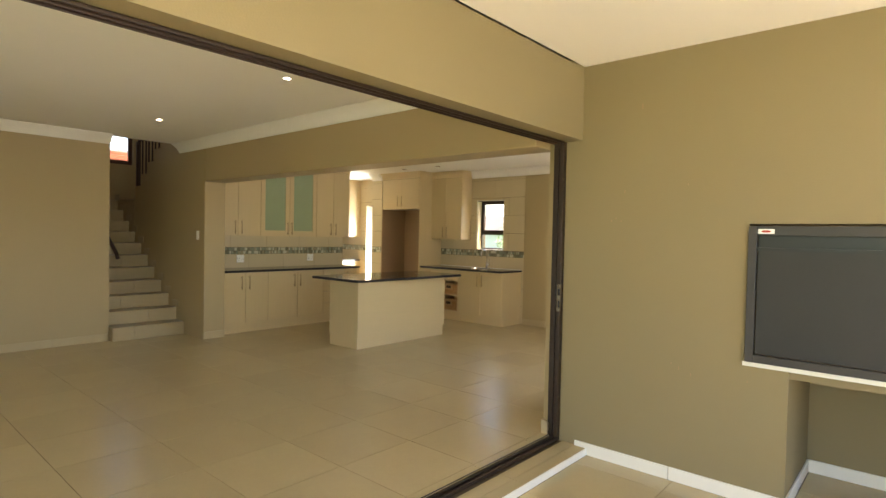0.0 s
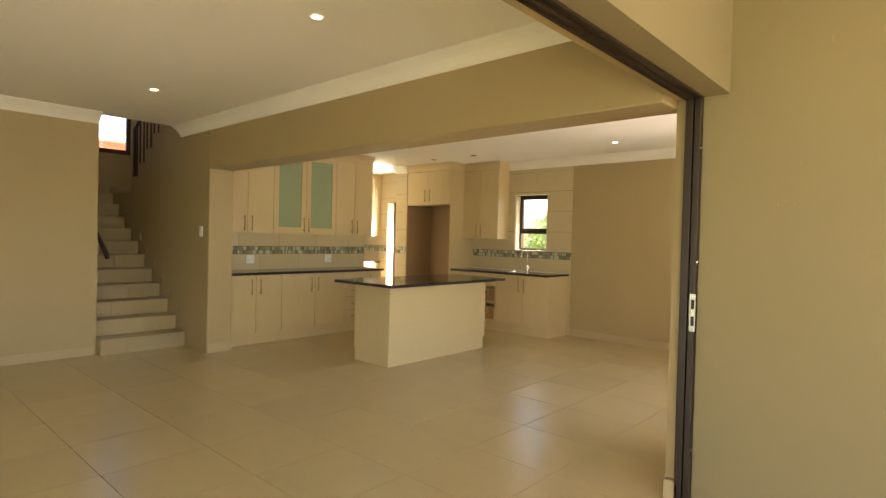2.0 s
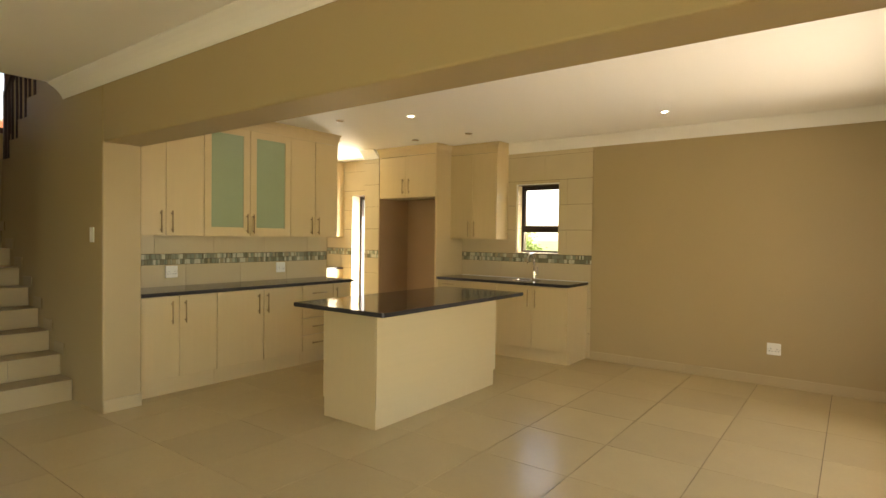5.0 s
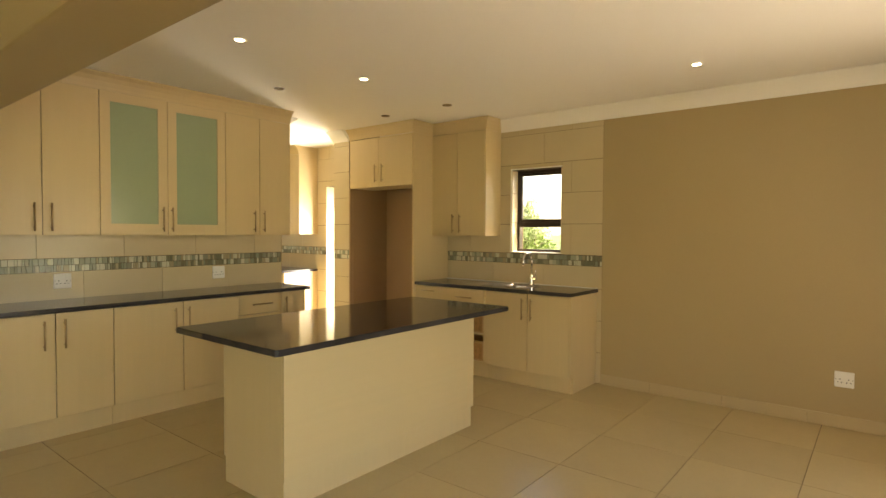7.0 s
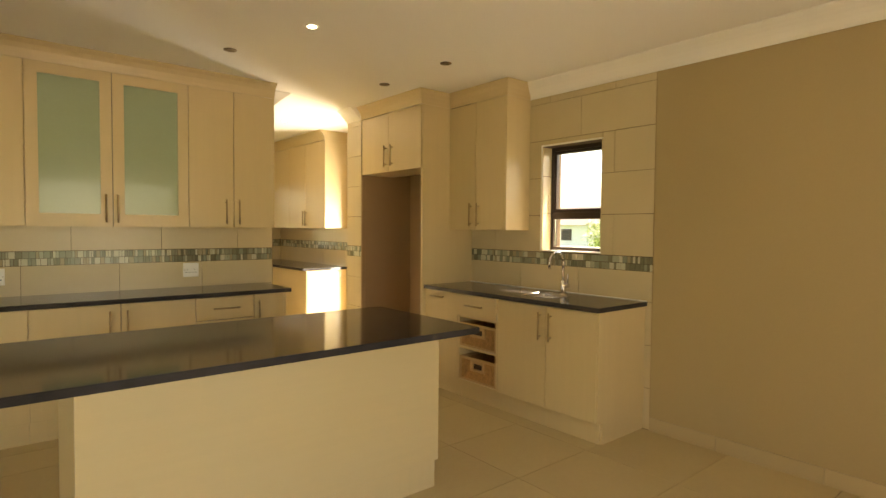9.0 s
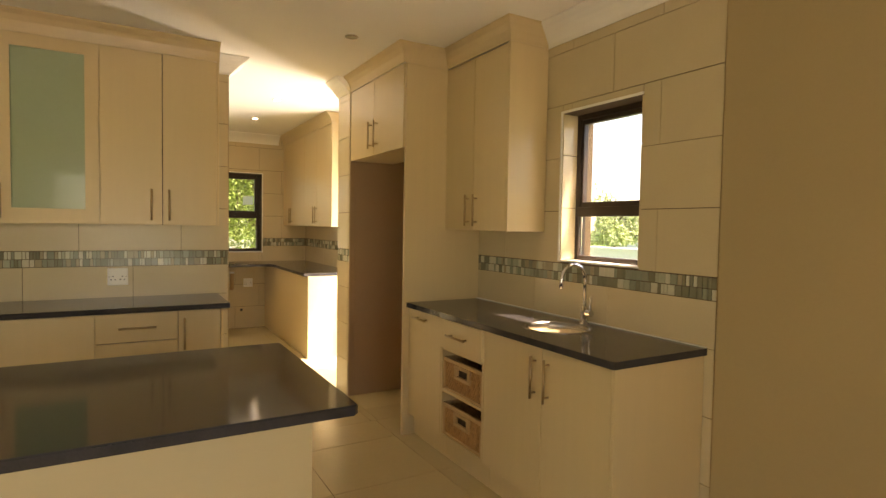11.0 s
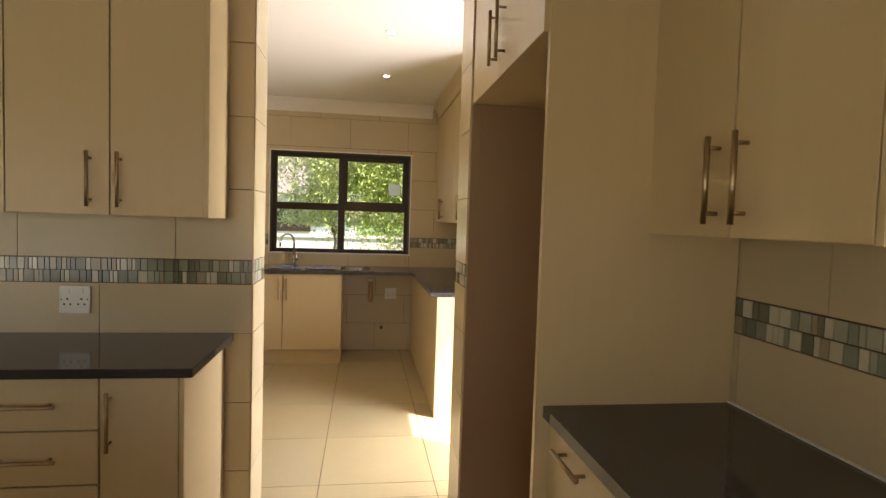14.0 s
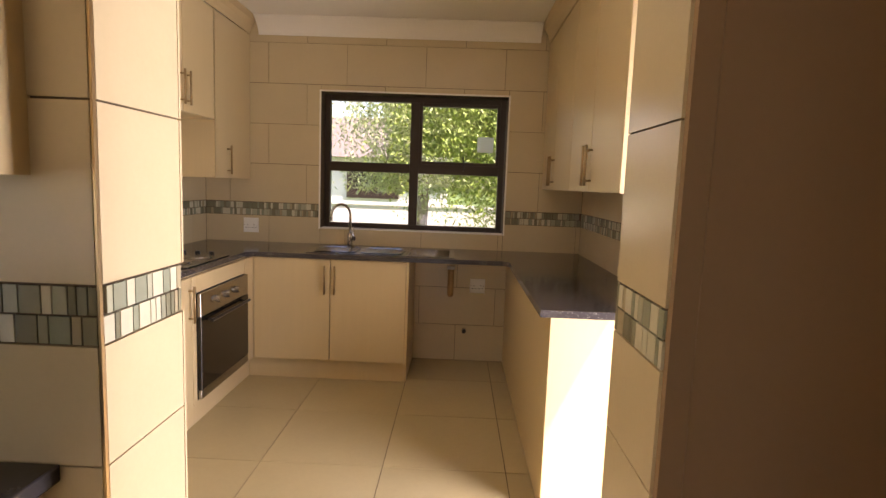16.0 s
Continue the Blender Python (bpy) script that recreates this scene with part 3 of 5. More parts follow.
def slab_with_hole(name, x0, x1, y0, y1, z0, z1, cx, cy, r, label):
    bm = bmesh.new()
    n = 48
    ang = [math.pi / 4 + 2 * math.pi * k / n for k in range(n)]

    def outer(a):
        c, s = math.cos(a), math.sin(a)
        k = min(((x1 - cx) / c) if c > 1e-6 else ((x0 - cx) / c) if c < -1e-6 else 1e9, ((y1 - cy) / s) if s > 1e-6 else ((y0 - cy) / s) if s < -1e-6 else 1e9)
        return cx + k * c, cy + k * s
    ang += [math.atan2(y - cy, x - cx) % (2 * math.pi) for x in (x0, x1) for y in (y0, y1)]
    ang = sorted({round(a % (2 * math.pi), 6) for a in ang})
    rings = []
    for z in (z0, z1):
        rings.append([bm.verts.new((*outer(a), z)) for a in ang])
        rings.append([bm.verts.new((cx + r * math.cos(a), cy + r * math.sin(a), z)) for a in ang])
    o0, i0, o1, i1 = rings
    k = len(ang)
    for j in range(k):
        q = (j + 1) % k
        bm.faces.new((o0[j], i0[j], i0[q], o0[q]))
        bm.faces.new((o1[j], o1[q], i1[q], i1[j]))
        bm.faces.new((o0[j], o0[q], o1[q], o1[j]))
        bm.faces.new((i0[j], i1[j], i1[q], i0[q]))
    return setw(part(name, bm, M_STONE), label)


slab_with_hole("worktop", -7.284, -5.437, 7.638, 8.215, ZT, 0.91, -6.11, 7.945, 0.165, "polished black granite worktop with a round inset sink")
boxes("worktop_seal", [(-7.284, -5.44, 8.206, 8.216, 0.911, 0.916), (-7.286, -7.278, 7.66, 8.206, 0.911, 0.917)], M_WHITE)["category"] = "sealant"
bpy.data.objects["worktop_seal"]["label"] = "thin white bead of sealant along the worktop"


def round_sink():
    s = thing("round_sink", pose(-6.11, 7.945, 0.91), "round brushed steel sink bowl set in the black worktop", "sink")
    bm = bmesh.new()
    prof = [(0.178, 0.0), (0.178, 0.003), (0.171, 0.004), (0.162, 0.002), (0.160, -0.02), (0.157, -0.13), (0.140, -0.165), (0.05, -0.178), (0.03, -0.18), (0.0005, -0.18)]
    n = 40
    rings = [[bm.verts.new((r * math.cos(2 * math.pi * k / n), r * math.sin(2 * math.pi * k / n), z)) for k in range(n)] for r, z in prof]
    for a, b in zip(rings, rings[1:]):
        for k in range(n):
            bm.faces.new((a[k], a[(k + 1) % n], b[(k + 1) % n], b[k]))
    part("bowl", bm, M_STEEL, s, soft=True)
    bm = bmesh.new()
    cyl_bm(bm, (0, 0, -0.179), (0, 0, -0.174), 0.032, 20)
    part("drain", bm, M_CHROME, s, "round chrome drain")


round_sink()


def gooseneck_tap(m, label):
    s = thing("mixer_tap", m, label, "tap", "kitchen taps")
    bm = bmesh.new()
    cyl_bm(bm, (0, 0, 0), (0, 0, 0.012), 0.028, 20)
    cyl_bm(bm, (0, 0, 0.012), (0, 0, 0.10), 0.021, 20)
    part("body", bm, M_CHROME, s, soft=False)
    pts = [(0, 0, 0.10), (0, 0, 0.24)] + [(0, -0.085 + 0.085 * math.cos(a), 0.24 + 0.085 * math.sin(a)) for a in [math.pi * k / 12 for k in range(1, 13)]] + [(0, -0.17, 0.20)]
    bm = bmesh.new()
    tube_bm(bm, pts, 0.0105, 12)
    part("spout", bm, M_CHROME, s, "tall curved chrome spout", soft=True)
    bm = bmesh.new()
    cyl_bm(bm, (0.018, 0, 0.065), (0.05, 0, 0.065), 0.019, 16)
    tube_bm(bm, [(0.042, 0, 0.08), (0.046, -0.004, 0.12), (0.05, -0.006, 0.155)], [0.007, 0.006, 0.0045], 8)
    part("lever", bm, M_CHROME, s, "side lever")


gooseneck_tap(pose(-6.12, 8.145, 0.91), "tall chrome gooseneck mixer tap behind the round sink")

# island
isl = thing("kitchen_island", pose(0, 0, 0), "pale woodgrain kitchen island on a plinth, below a black granite top", "kitchen island")
boxes("side_panel", [(-5.70, -5.682, 4.862, 6.52, 0.15, ZT)], M_CABH, isl, "long pale woodgrain panel", bevel=0.001)
boxes("side_panel", [(-6.26, -6.242, 4.862, 6.52, 0.15, ZT)], M_CABH, isl, "long pale woodgrain panel", bevel=0.001)
boxes("end_panel", [(-6.24, -5.702, 4.862, 4.88, 0.15, ZT)], M_CAB, isl, "pale woodgrain end panel", bevel=0.001)
boxes("end_panel", [(-6.24, -5.702, 6.502, 6.52, 0.15, ZT)], M_CAB, isl, "pale woodgrain end panel", bevel=0.001)
boxes("plinth", [(-5.712, -5.694, 4.866, 6.505, 0, 0.15), (-6.25, -6.232, 4.866, 6.505, 0, 0.15), (-6.232, -5.712, 4.866, 4.884, 0, 0.15), (-6.232, -5.712, 6.487, 6.505, 0, 0.15)], M_CAB, isl, "pale plinth")


def chamfer_slab(name, x0, x1, y0, y1, z0, z1, c, label):
    bm = bmesh.new()
    pl = [(x0 + c, y0), (x1 - c, y0), (x1, y0 + c), (x1, y1 - c), (x1 - c, y1), (x0 + c, y1), (x0, y1 - c), (x0, y0 + c)]
    lo, hi = [bm.verts.new((*p, z0)) for p in pl], [bm.verts.new((*p, z1)) for p in pl]
    bm.faces.new(lo[::-1])
    bm.faces.new(hi)
    for i in range(8):
        bm.faces.new((lo[i], lo[(i + 1) % 8], hi[(i + 1) % 8], hi[i]))
    bmesh.ops.bevel(bm, geom=[e for e in bm.edges if abs(e.verts[0].co.z - e.verts[1].co.z) < 1e-5], offset=0.004, segments=2, affect="EDGES")
    return setw(part(name, bm, M_STONE), label)


chamfer_slab("island_worktop", -6.352, -5.41, 4.632, 6.575, ZT, 0.91, 0.012, "polished black granite island top overhanging its base")

# ---- sockets and switches ----
def socket(m, label="white double power socket on the tiles", group="power sockets"):
    """A nearly square plate in the local xz plane facing -y, rockers above the pin holes."""
    s = thing("power_socket", m, label, "socket", group)
    bm = bmesh.new()
    box_bm(bm, -0.06, 0.06, -0.012, 0, -0.058, 0.058, 0.004)
    part("plate", bm, M_PLASTIC, s)
    for cx in (-0.027, 0.027):
        bm = bmesh.new()
        for dx, dz in ((0, 0.002), (-0.012, -0.020), (0.012, -0.020)):
            cyl_bm(bm, (cx + dx, -0.0128, dz), (cx + dx, -0.011, dz), 0.0042, 8)
        part("socket_holes", bm, M_HOLE, s, "three round dark holes")
        box("rocker", cx - 0.009, cx + 0.009, -0.0155, -0.012, 0.026, 0.044, M_PLASTIC, s, "small white rocker switch", bevel=0.001)
    for cx in (-0.05, 0.05):
        bm = bmesh.new()
        cyl_bm(bm, (cx, -0.0126, 0), (cx, -0.011, 0), 0.003, 8)
        part("screw", bm, M_STEEL, s)
    return s


socket(pose(XK + 0.001, 4.668, 1.050, 0, 0, 90))
socket(pose(XK + 0.001, 5.945, 1.050, 0, 0, 90))
socket(pose(-3.525, YN - 0.004, 0.366), "white double power socket low on the tan wall")
socket(pose(XW + 0.001, 5.605, 1.04, 0, 0, 90))
socket(pose(XW + 0.001, 7.43, 0.62, 0, 0, 90))
sw = thing("light_switch", pose(-7.80, YP0 - 0.001, 1.405), "white light switch on the tan wall by the stairs", "light switch")
box("plate", -0.035, 0.035, -0.011, 0, -0.06, 0.06, M_PLASTIC, sw, bevel=0.003)
box("rocker", -0.012, 0.012, -0.016, -0.011, -0.02, 0.02, M_PLASTIC, sw, bevel=0.002)

# ---- downlights ----
def downlight(x, y, z, lit):
    d = thing("downlight", pose(x, y, z), "small round recessed ceiling light, " + ("lit" if lit else "unlit"), "ceiling light", "lit downlights" if lit else "unlit downlights")
    bm = bmesh.new()
    n = 28
    prof = [(0.026, -0.004), (0.030, -0.006), (0.043, -0.004), (0.044, 0.0)]
    rings = [[bm.verts.new((r * math.cos(2 * math.pi * k / n), r * math.sin(2 * math.pi * k / n), zz)) for k in range(n)] for r, zz in prof]
    for a, b in zip(rings, rings[1:]):
        for k in range(n):
            bm.faces.new((a[k], a[(k + 1) % n], b[(k + 1) % n], b[k]))
    part("rim", bm, M_WHITE if lit else M_STEEL, d, soft=True)
    bm = bmesh.new()
    cyl_bm(bm, (0, 0, -0.0045), (0, 0, -0.0005), 0.026, 24)
    part("bulb", bm, M_LAMP if lit else M_STEEL, d, "glowing face" if lit else "dull glass face")


for x, y in ((-6.50, 6.174), (-4.374, 7.349), (-6.469, 5.10), (-9.431, 7.275), (-10.538, 7.284)):
    downlight(x, y, CEIL, True)
for x, y in ((-7.279, 5.947), (-6.535, 7.261), (-7.332, 7.252)):
    downlight(x, y, CEIL, False)
for x, y in ((-4.16, 2.82), (-6.75, 2.87)):
    downlight(x, y, CEIL_L, True)

# ---- windows ----
def frame_bars(name, rows, parent, material=None, label=""):
    return boxes(name, rows, material or M_FRAME, parent, label, bevel=0.003)


w1 = thing("window_1", pose(-6.122, 8.36, 1.2), "small dark bronze aluminium window with an open top sash over a fixed pane", "window")
w1["kind"] = "structure"
fx0, fx1 = -0.29, 0.29
frame_bars("window_frame", [(fx0, fx0 + 0.034, -0.03, 0.03, 0.04, 0.90), (fx1 - 0.034, fx1, -0.03, 0.03, 0.04, 0.90), (fx0 + 0.034, fx1 - 0.034, -0.03, 0.03, 0.04, 0.068),
           (fx0 + 0.034, fx1 - 0.034, -0.03, 0.03, 0.868, 0.90), (fx0 + 0.034, fx1 - 0.034, -0.035, 0.035, 0.30, 0.355)], w1)
frame_bars("sash", [(fx0 + 0.034, fx0 + 0.052, -0.02, 0.02, 0.355, 0.868), (fx1 - 0.052, fx1 - 0.034, -0.02, 0.02, 0.355, 0.868), (fx0 + 0.052, fx1 - 0.052, -0.02, 0.02, 0.355, 0.385), (fx0 + 0.052, fx1 - 0.052, -0.02, 0.02, 0.842, 0.868)], w1)
for z0, z1 in ((0.068, 0.30), (0.385, 0.842)):
    p = box("pane", fx0 + 0.035, fx1 - 0.035, -0.003, 0.003, z0, z1, M_GLASS, w1)
    p.visible_shadow = False
# white in place of the beige tile carries the sun's brightness on the sill
setting(box("window_sill", -6.411, -5.833, YN - 0.004, YN + 0.10, 1.233, 1.241, M_WHITE), "tiled window sill, whitened to look sunlit")

w2 = thing("window_2", pose(-11.86, 6.884, 1.04), "wide dark bronze aluminium window of four panes", "window")
w2["kind"] = "structure"
a, b = -0.72, 0.72
frame_bars("window_frame", [(-0.03, 0.03, a, a + 0.045, 0.0, 1.055), (-0.03, 0.03, b - 0.045, b, 0, 1.055), (-0.03, 0.03, a + 0.045, b - 0.045, 0, 0.04), (-0.03, 0.03, a + 0.045, b - 0.045, 1.01, 1.055),
           (-0.032, 0.032, -0.035, 0.035, 0.04, 1.01), (-0.035, 0.035, a + 0.045, -0.035, 0.455, 0.53), (-0.035, 0.035, 0.035, b - 0.045, 0.455, 0.53)], w2)
frame_bars("sash", [(-0.02, 0.035, 0.035, 0.06, 0.53, 1.01), (-0.02, 0.035, b - 0.07, b - 0.045, 0.53, 1.01), (-0.02, 0.035, 0.06, b - 0.07, 0.53, 0.555), (-0.02, 0.035, 0.06, b - 0.07, 0.985, 1.01)], w2, label="opening top sash")
for y0, y1 in ((a + 0.046, -0.036), (0.036, b - 0.046)):
    for z0, z1 in ((0.04, 0.455), (0.53, 1.01)):
        p = box("pane", -0.003, 0.003, y0, y1, z0, z1, M_GLASS, w2)
        p.visible_shadow = False
bm = bmesh.new()
cyl_bm(bm, (0.036, 0.40, 0.50), (0.05, 0.40, 0.50), 0.012, 10)
tube_bm(bm, [(0.05, 0.40, 0.50), (0.055, 0.40, 0.55), (0.05, 0.39, 0.60)], 0.006, 8)
part("handle", bm, M_BLACK, w2, "black window stay")
pt = thing("paper_sticker", pose(-11.855, 7.45, 1.74), "square white sticker on the window pane", "sticker")
box("sheet", 0.002, 0.003, -0.065, 0.065, -0.06, 0.06, M_PAPER, pt)
setting(box("window_sill_wide", XW - 0.10, XW + 0.004, 6.16, 7.608, 1.033, 1.041, M_WHITE), "white tiled sill of the wide window")
setting(boxes("window_trim", [(XW - 0.002, XW + 0.006, 6.145, 6.157, 1.03, 2.11), (XW - 0.002, XW + 0.006, 7.611, 7.623, 1.03, 2.11), (XW - 0.002, XW + 0.006, 6.157, 7.611, 2.10, 2.112)], M_WHITE), "thin white tile trim round the window")
setting(boxes("window_trim_small", [(-6.424, -6.412, YN - 0.005, YN + 0.004, 1.235, 2.10), (-6.424, -5.832, YN - 0.005, YN + 0.004, 2.10, 2.112)], M_WHITE), "thin white tile trim round the small window")

# outside door of the scullery, its frame only
df = thing("door_frame_1", pose(0, 0, 0), "dark bronze aluminium frame of the open outside door", "door frame")
df["kind"] = "structure"
frame_bars("jamb", [(-9.45, -9.41, 8.40, 8.46, 0, 2.065)], df)
frame_bars("jamb", [(-8.70, -8.66, 8.40, 8.46, 0, 2.065)], df)
frame_bars("head", [(-9.41, -8.70, 8.40, 8.46, 2.02, 2.065)], df)

# stair window
w3 = thing("window_3", pose(-11.80, 3.845, 2.68), "dark brown window high in the stairwell", "window")
w3["kind"] = "structure"
frame_bars("window_frame", [(-0.03, 0.03, -0.495, -0.43, 0, 1.07), (-0.03, 0.03, 0.43, 0.495, 0, 1.07), (-0.03, 0.03, -0.43, 0.43, 0, 0.085), (-0.03, 0.03, -0.43, 0.43, 1.0, 1.07)], w3, M_BROWN)
p = box("pane", -0.003, 0.003, -0.431, 0.431, 0.084, 1.001, M_GLASS, w3)
p.visible_shadow = False

# sliding door frame of the patio opening
sd = thing("sliding_door_frame", pose(0, 0, 0), "dark bronze aluminium frame of the wide open sliding door", "door frame")
frame_bars("jamb", [(-2.405, -2.365, 3.955, 4.0, -0.03, 2.176), (-2.358, -2.326, 3.955, 4.0, -0.03, 2.176), (-2.405, -2.326, 3.985, 4.001, -0.03, 2.175)], sd)
frame_bars("jamb", [(-2.405, -2.365, -1.2, -1.155, 0.0, 2.15), (-2.358, -2.326, -1.2, -1.155, 0.0, 2.15)], sd)
frame_bars("head_track", [(-2.405, -2.326, -1.155, 3.955, 2.167, 2.176), (-2.403, -2.398, -1.155, 3.955, 2.155, 2.169), (-2.362, -2.356, -1.155, 3.955, 2.155, 2.169), (-2.318, -2.313, -1.155, 3.955, 2.155, 2.169)], sd)
frame_bars("sill_track", [(-2.405, -2.326, -1.155, 3.955, -0.03, -0.012), (-2.400, -2.390, -1.155, 3.955, -0.012, 0.004), (-2.362, -2.352, -1.155, 3.955, -0.012, 0.004), (-2.325, -2.315, -1.155, 3.955, -0.012, 0.004)], sd)
pl = box("strike_plate", -2.350, -2.320, 3.949, 3.954, 0.93, 1.13, M_STEEL, sd, "steel strike plate with two slots")
boxes("slot", [(-2.342, -2.326, 3.947, 3.9485, 0.96, 1.01), (-2.342, -2.326, 3.947, 3.9485, 1.05, 1.10)], M_HOLE, pl)
bm = bmesh.new()
for z in (0.3, 1.3, 1.9):
    cyl_bm(bm, (-2.32, 3.955, z), (-2.32, 3.951, z), 0.005, 8)
part("screw", bm, M_STEEL, sd)

# ---- skirting ----
def skirt(name, rows, label="cream tile skirting", material=None):
    return setting(boxes(name, rows, material or M_SKIRT, bevel=0.002), label, "skirting")


xs = [-5.40, -4.94, -4.345, -3.75, -3.15, XE]
for i in range(5):
    skirt("baseboard", [(xs[i] + 0.0015, xs[i + 1] - 0.0015, YN - 0.012, YN - 0.002, 0, 0.095)])
for i in range(9):
    y = 2.86 - 0.61 * i
    skirt("baseboard", [(XB, XB + 0.010, y - 0.607, y, 0, 0.095)])
skirt("baseboard", [(XE - 0.012, XE - 0.0, 4.0, 5.3, 0, 0.095)])
skirt("baseboard", [(-7.615, -7.604, YP0 + 0.004, YP1 - 0.004, 0, 0.10)])
skirt("baseboard", [(-2.46, -2.386, 3.955, 3.999, 0, 0.10)])
for x0, x1 in ((XP, -1.533), (-1.53, -0.886)):
    skirt("patio_baseboard", [(x0 + 0.001, x1 - 0.001, 3.988, 3.999, ZP, ZP + 0.085)], "white tile skirting of the patio", M_WHITE)
skirt("patio_baseboard", [(-0.883, -0.872, 3.99, 4.79, ZP, ZP + 0.085)], "white tile skirting of the patio", M_WHITE)
skirt("patio_baseboard", [(-0.872, 0.12, 4.789, 4.80, ZP, ZP + 0.085)], "white tile skirting of the patio", M_WHITE)
for i in range(9):
    y = 3.985 - 0.61 * i
    skirt("step_riser", [(-2.11, -2.10, y - 0.607, y, ZP, -0.031)], "white tile riser of the patio step", M_WHITE)
setting(boxes("patio_floor", [(-2.3, 2.7, -4.0, 4.95, -0.3, ZP - 0.006)], M_GROUT), "cream tiled patio floor")
setting(boxes("patio_step", [(-2.385, -2.11, -1.5, 3.9985, -0.2, -0.037)], M_GROUT), "low tiled step at the sliding door")

# ---- braai ----
br = thing("braai_front", pose(-1.108, 3.985, 0.765), "dark grey steel braai with a closed black shutter", "barbecue")
W, H = 1.215, 0.80
boxes("frame", [(0, 0.045, -0.012, 0.02, 0, H), (W - 0.045, W, -0.012, 0.02, 0, H), (0.045, W - 0.045, -0.012, 0.02, 0, 0.045), (0.045, W - 0.045, -0.012, 0.02, H - 0.055, H)], M_SOOT, br, "grey steel surround", bevel=0.003)
box("shutter", 0.05, W - 0.05, 0.006, 0.014, 0.05, 0.66, M_SHUTTER, br, "smooth black shutter", bevel=0.002)
boxes("hood", [(0.045, W - 0.045, 0.03, 0.04, 0.66, H - 0.055), (0.045, W - 0.045, -0.006, 0.03, 0.655, 0.675)], M_BLACK, br, "black slot above the shutter")
bd = box("badge", 0.05, 0.135, -0.014, -0.012, H - 0.045, H - 0.018, M_PLASTIC, br, "small white badge with a red oval")
bm = bmesh.new()
bmesh.ops.create_cone(bm, cap_ends=True, segments=20, radius1=0.5, radius2=0.5, depth=1, matrix=Matrix.Translation((0.0925, -0.0148, H - 0.0315)) @ Matrix.Diagonal((0.05, 0.001, 0.014, 1)) @ pose(0, 0, 0, 90))
part("oval", bm, mat("badge_red", srgb(176, 52, 36), 0.4, bump=0), bd)
setting(boxes("braai_lintel", [(-1.12, 0.13, 3.987, 3.9995, 0.738, 0.764)], M_WHITE), "thin mortar edge under the braai")

pw = bpy.data.objects["wall_patio_north"]
for x, z, h in ((-1.876, 1.795, 0.02), (-1.769, 2.362, 0.035), (-1.487, 0.654, 0.02), (-1.413, 0.624, 0.02), (-1.464, 1.828, 0.008), (-1.966, 1.596, 0.012), (-1.897, 1.595, 0.012), (-1.935, 1.615, 0.01), (-1.091, 0.64, 0.012), (-1.535, 0.677, 0.012)):
    box("wall_chip", x - 0.0025, x + 0.0025, 3.9975, 3.9995, z - h / 2, z + h / 2, M_RAW, pw, "small chip in the paint")

# ---- stairs ----
st = setting(new("staircase"), "straight flight of cream tiled stairs between tan walls", "staircase")
RISE, GO, XST = 0.1785, 0.264, -8.205
NS = 11
bm = bmesh.new()
for k in range(NS):
    box_bm(bm, XST - GO * (k + 1) + 0.01, XST - GO * k - 0.012, 2.882, YP0 - 0.002, -0.05, RISE * (k + 1) - 0.012)
box_bm(bm, -11.69, XST - GO * NS + 0.009, 2.882, YP0 - 0.002, 1.5, RISE * NS - 0.012)
box_bm(bm, -11.69, -10.09, YP0 - 0.001, 4.85, 1.2, RISE * NS - 0.012)
part("stair_core", bm, M_WALL, st)
for k in range(NS):
    x = XST - GO * k
    z = RISE * (k + 1)
    cut = 3.15 if k % 2 == 0 else 3.42
    for y0, y1 in ((2.884, cut - 0.0015), (cut + 0.0015, 3.796)):
        box("riser", x - 0.012, x - 0.002, y0, y1, z - RISE + 0.001, z - 0.012, M_STEP, st, bevel=0.001)
        box("tread", x - GO - 0.004, x + 0.008, y0, y1, z - 0.011, z, M_STEP, st, bevel=0.003)
    if k:
        box("side_tile", x - 0.13, x + 0.09, 3.790, 3.7985, z + 0.002, z + 0.10, M_STEP, st, bevel=0.001)
box("landing", -11.69, XST - GO * NS - 0.006, 2.884, YP0 - 0.004, RISE * NS - 0.011, RISE * NS, M_STEP, st)
box("landing", -11.69, -10.085, YP0 - 0.002, 4.85, RISE * NS - 0.011, RISE * NS, M_STEP, st)
for k in range(6):
    x, z = -10.08 + 0.255 * k, RISE * (NS + 1 + k)
    box("upper_step", x, -8.6, YP0 + 0.102, 4.85, z - RISE, z - 0.001, M_STEP, st, "tiled step of the upper flight", bevel=0.003)
    box("cap_tile", x + 0.002, x + 0.253, YP0 + 0.002, YP0 + 0.10, 2.1665 + 0.178 * k, 2.172 + 0.178 * k, M_STAIRW, st)

bal = thing("upper_balustrade", pose(0, 0, 0), "dark iron balusters and rail of the upper stair flight", "balustrade")
box("newel", -10.125, -10.080, 3.825, 3.868, 1.98, 2.90, M_IRON, bal, bevel=0.003)
for k in range(4):
    for q in (0.06, 0.175):
        x = -10.08 + 0.255 * k + q
        box("baluster", x - 0.009, x + 0.009, 3.838, 3.860, 2.172 + 0.178 * k, 2.86 + (x + 10.1) * 0.69, M_IRON, bal, bevel=0.002)
box("newel_foot", -10.112, -10.093, 3.837, 3.856, 1.79, 1.98, M_IRON, bal)
bm = bmesh.new()
tube_bm(bm, [(-10.14, 3.848, 2.84), (-10.09, 3.848, 2.87), (-9.0, 3.848, 3.62)], 0.024, 10)
part("handrail", bm, M_IRON, bal, soft=True)
hr = thing("stair_handrail", pose(0, 0, 0), "dark wooden handrail on the stairwell wall", "handrail")
bm = bmesh.new()
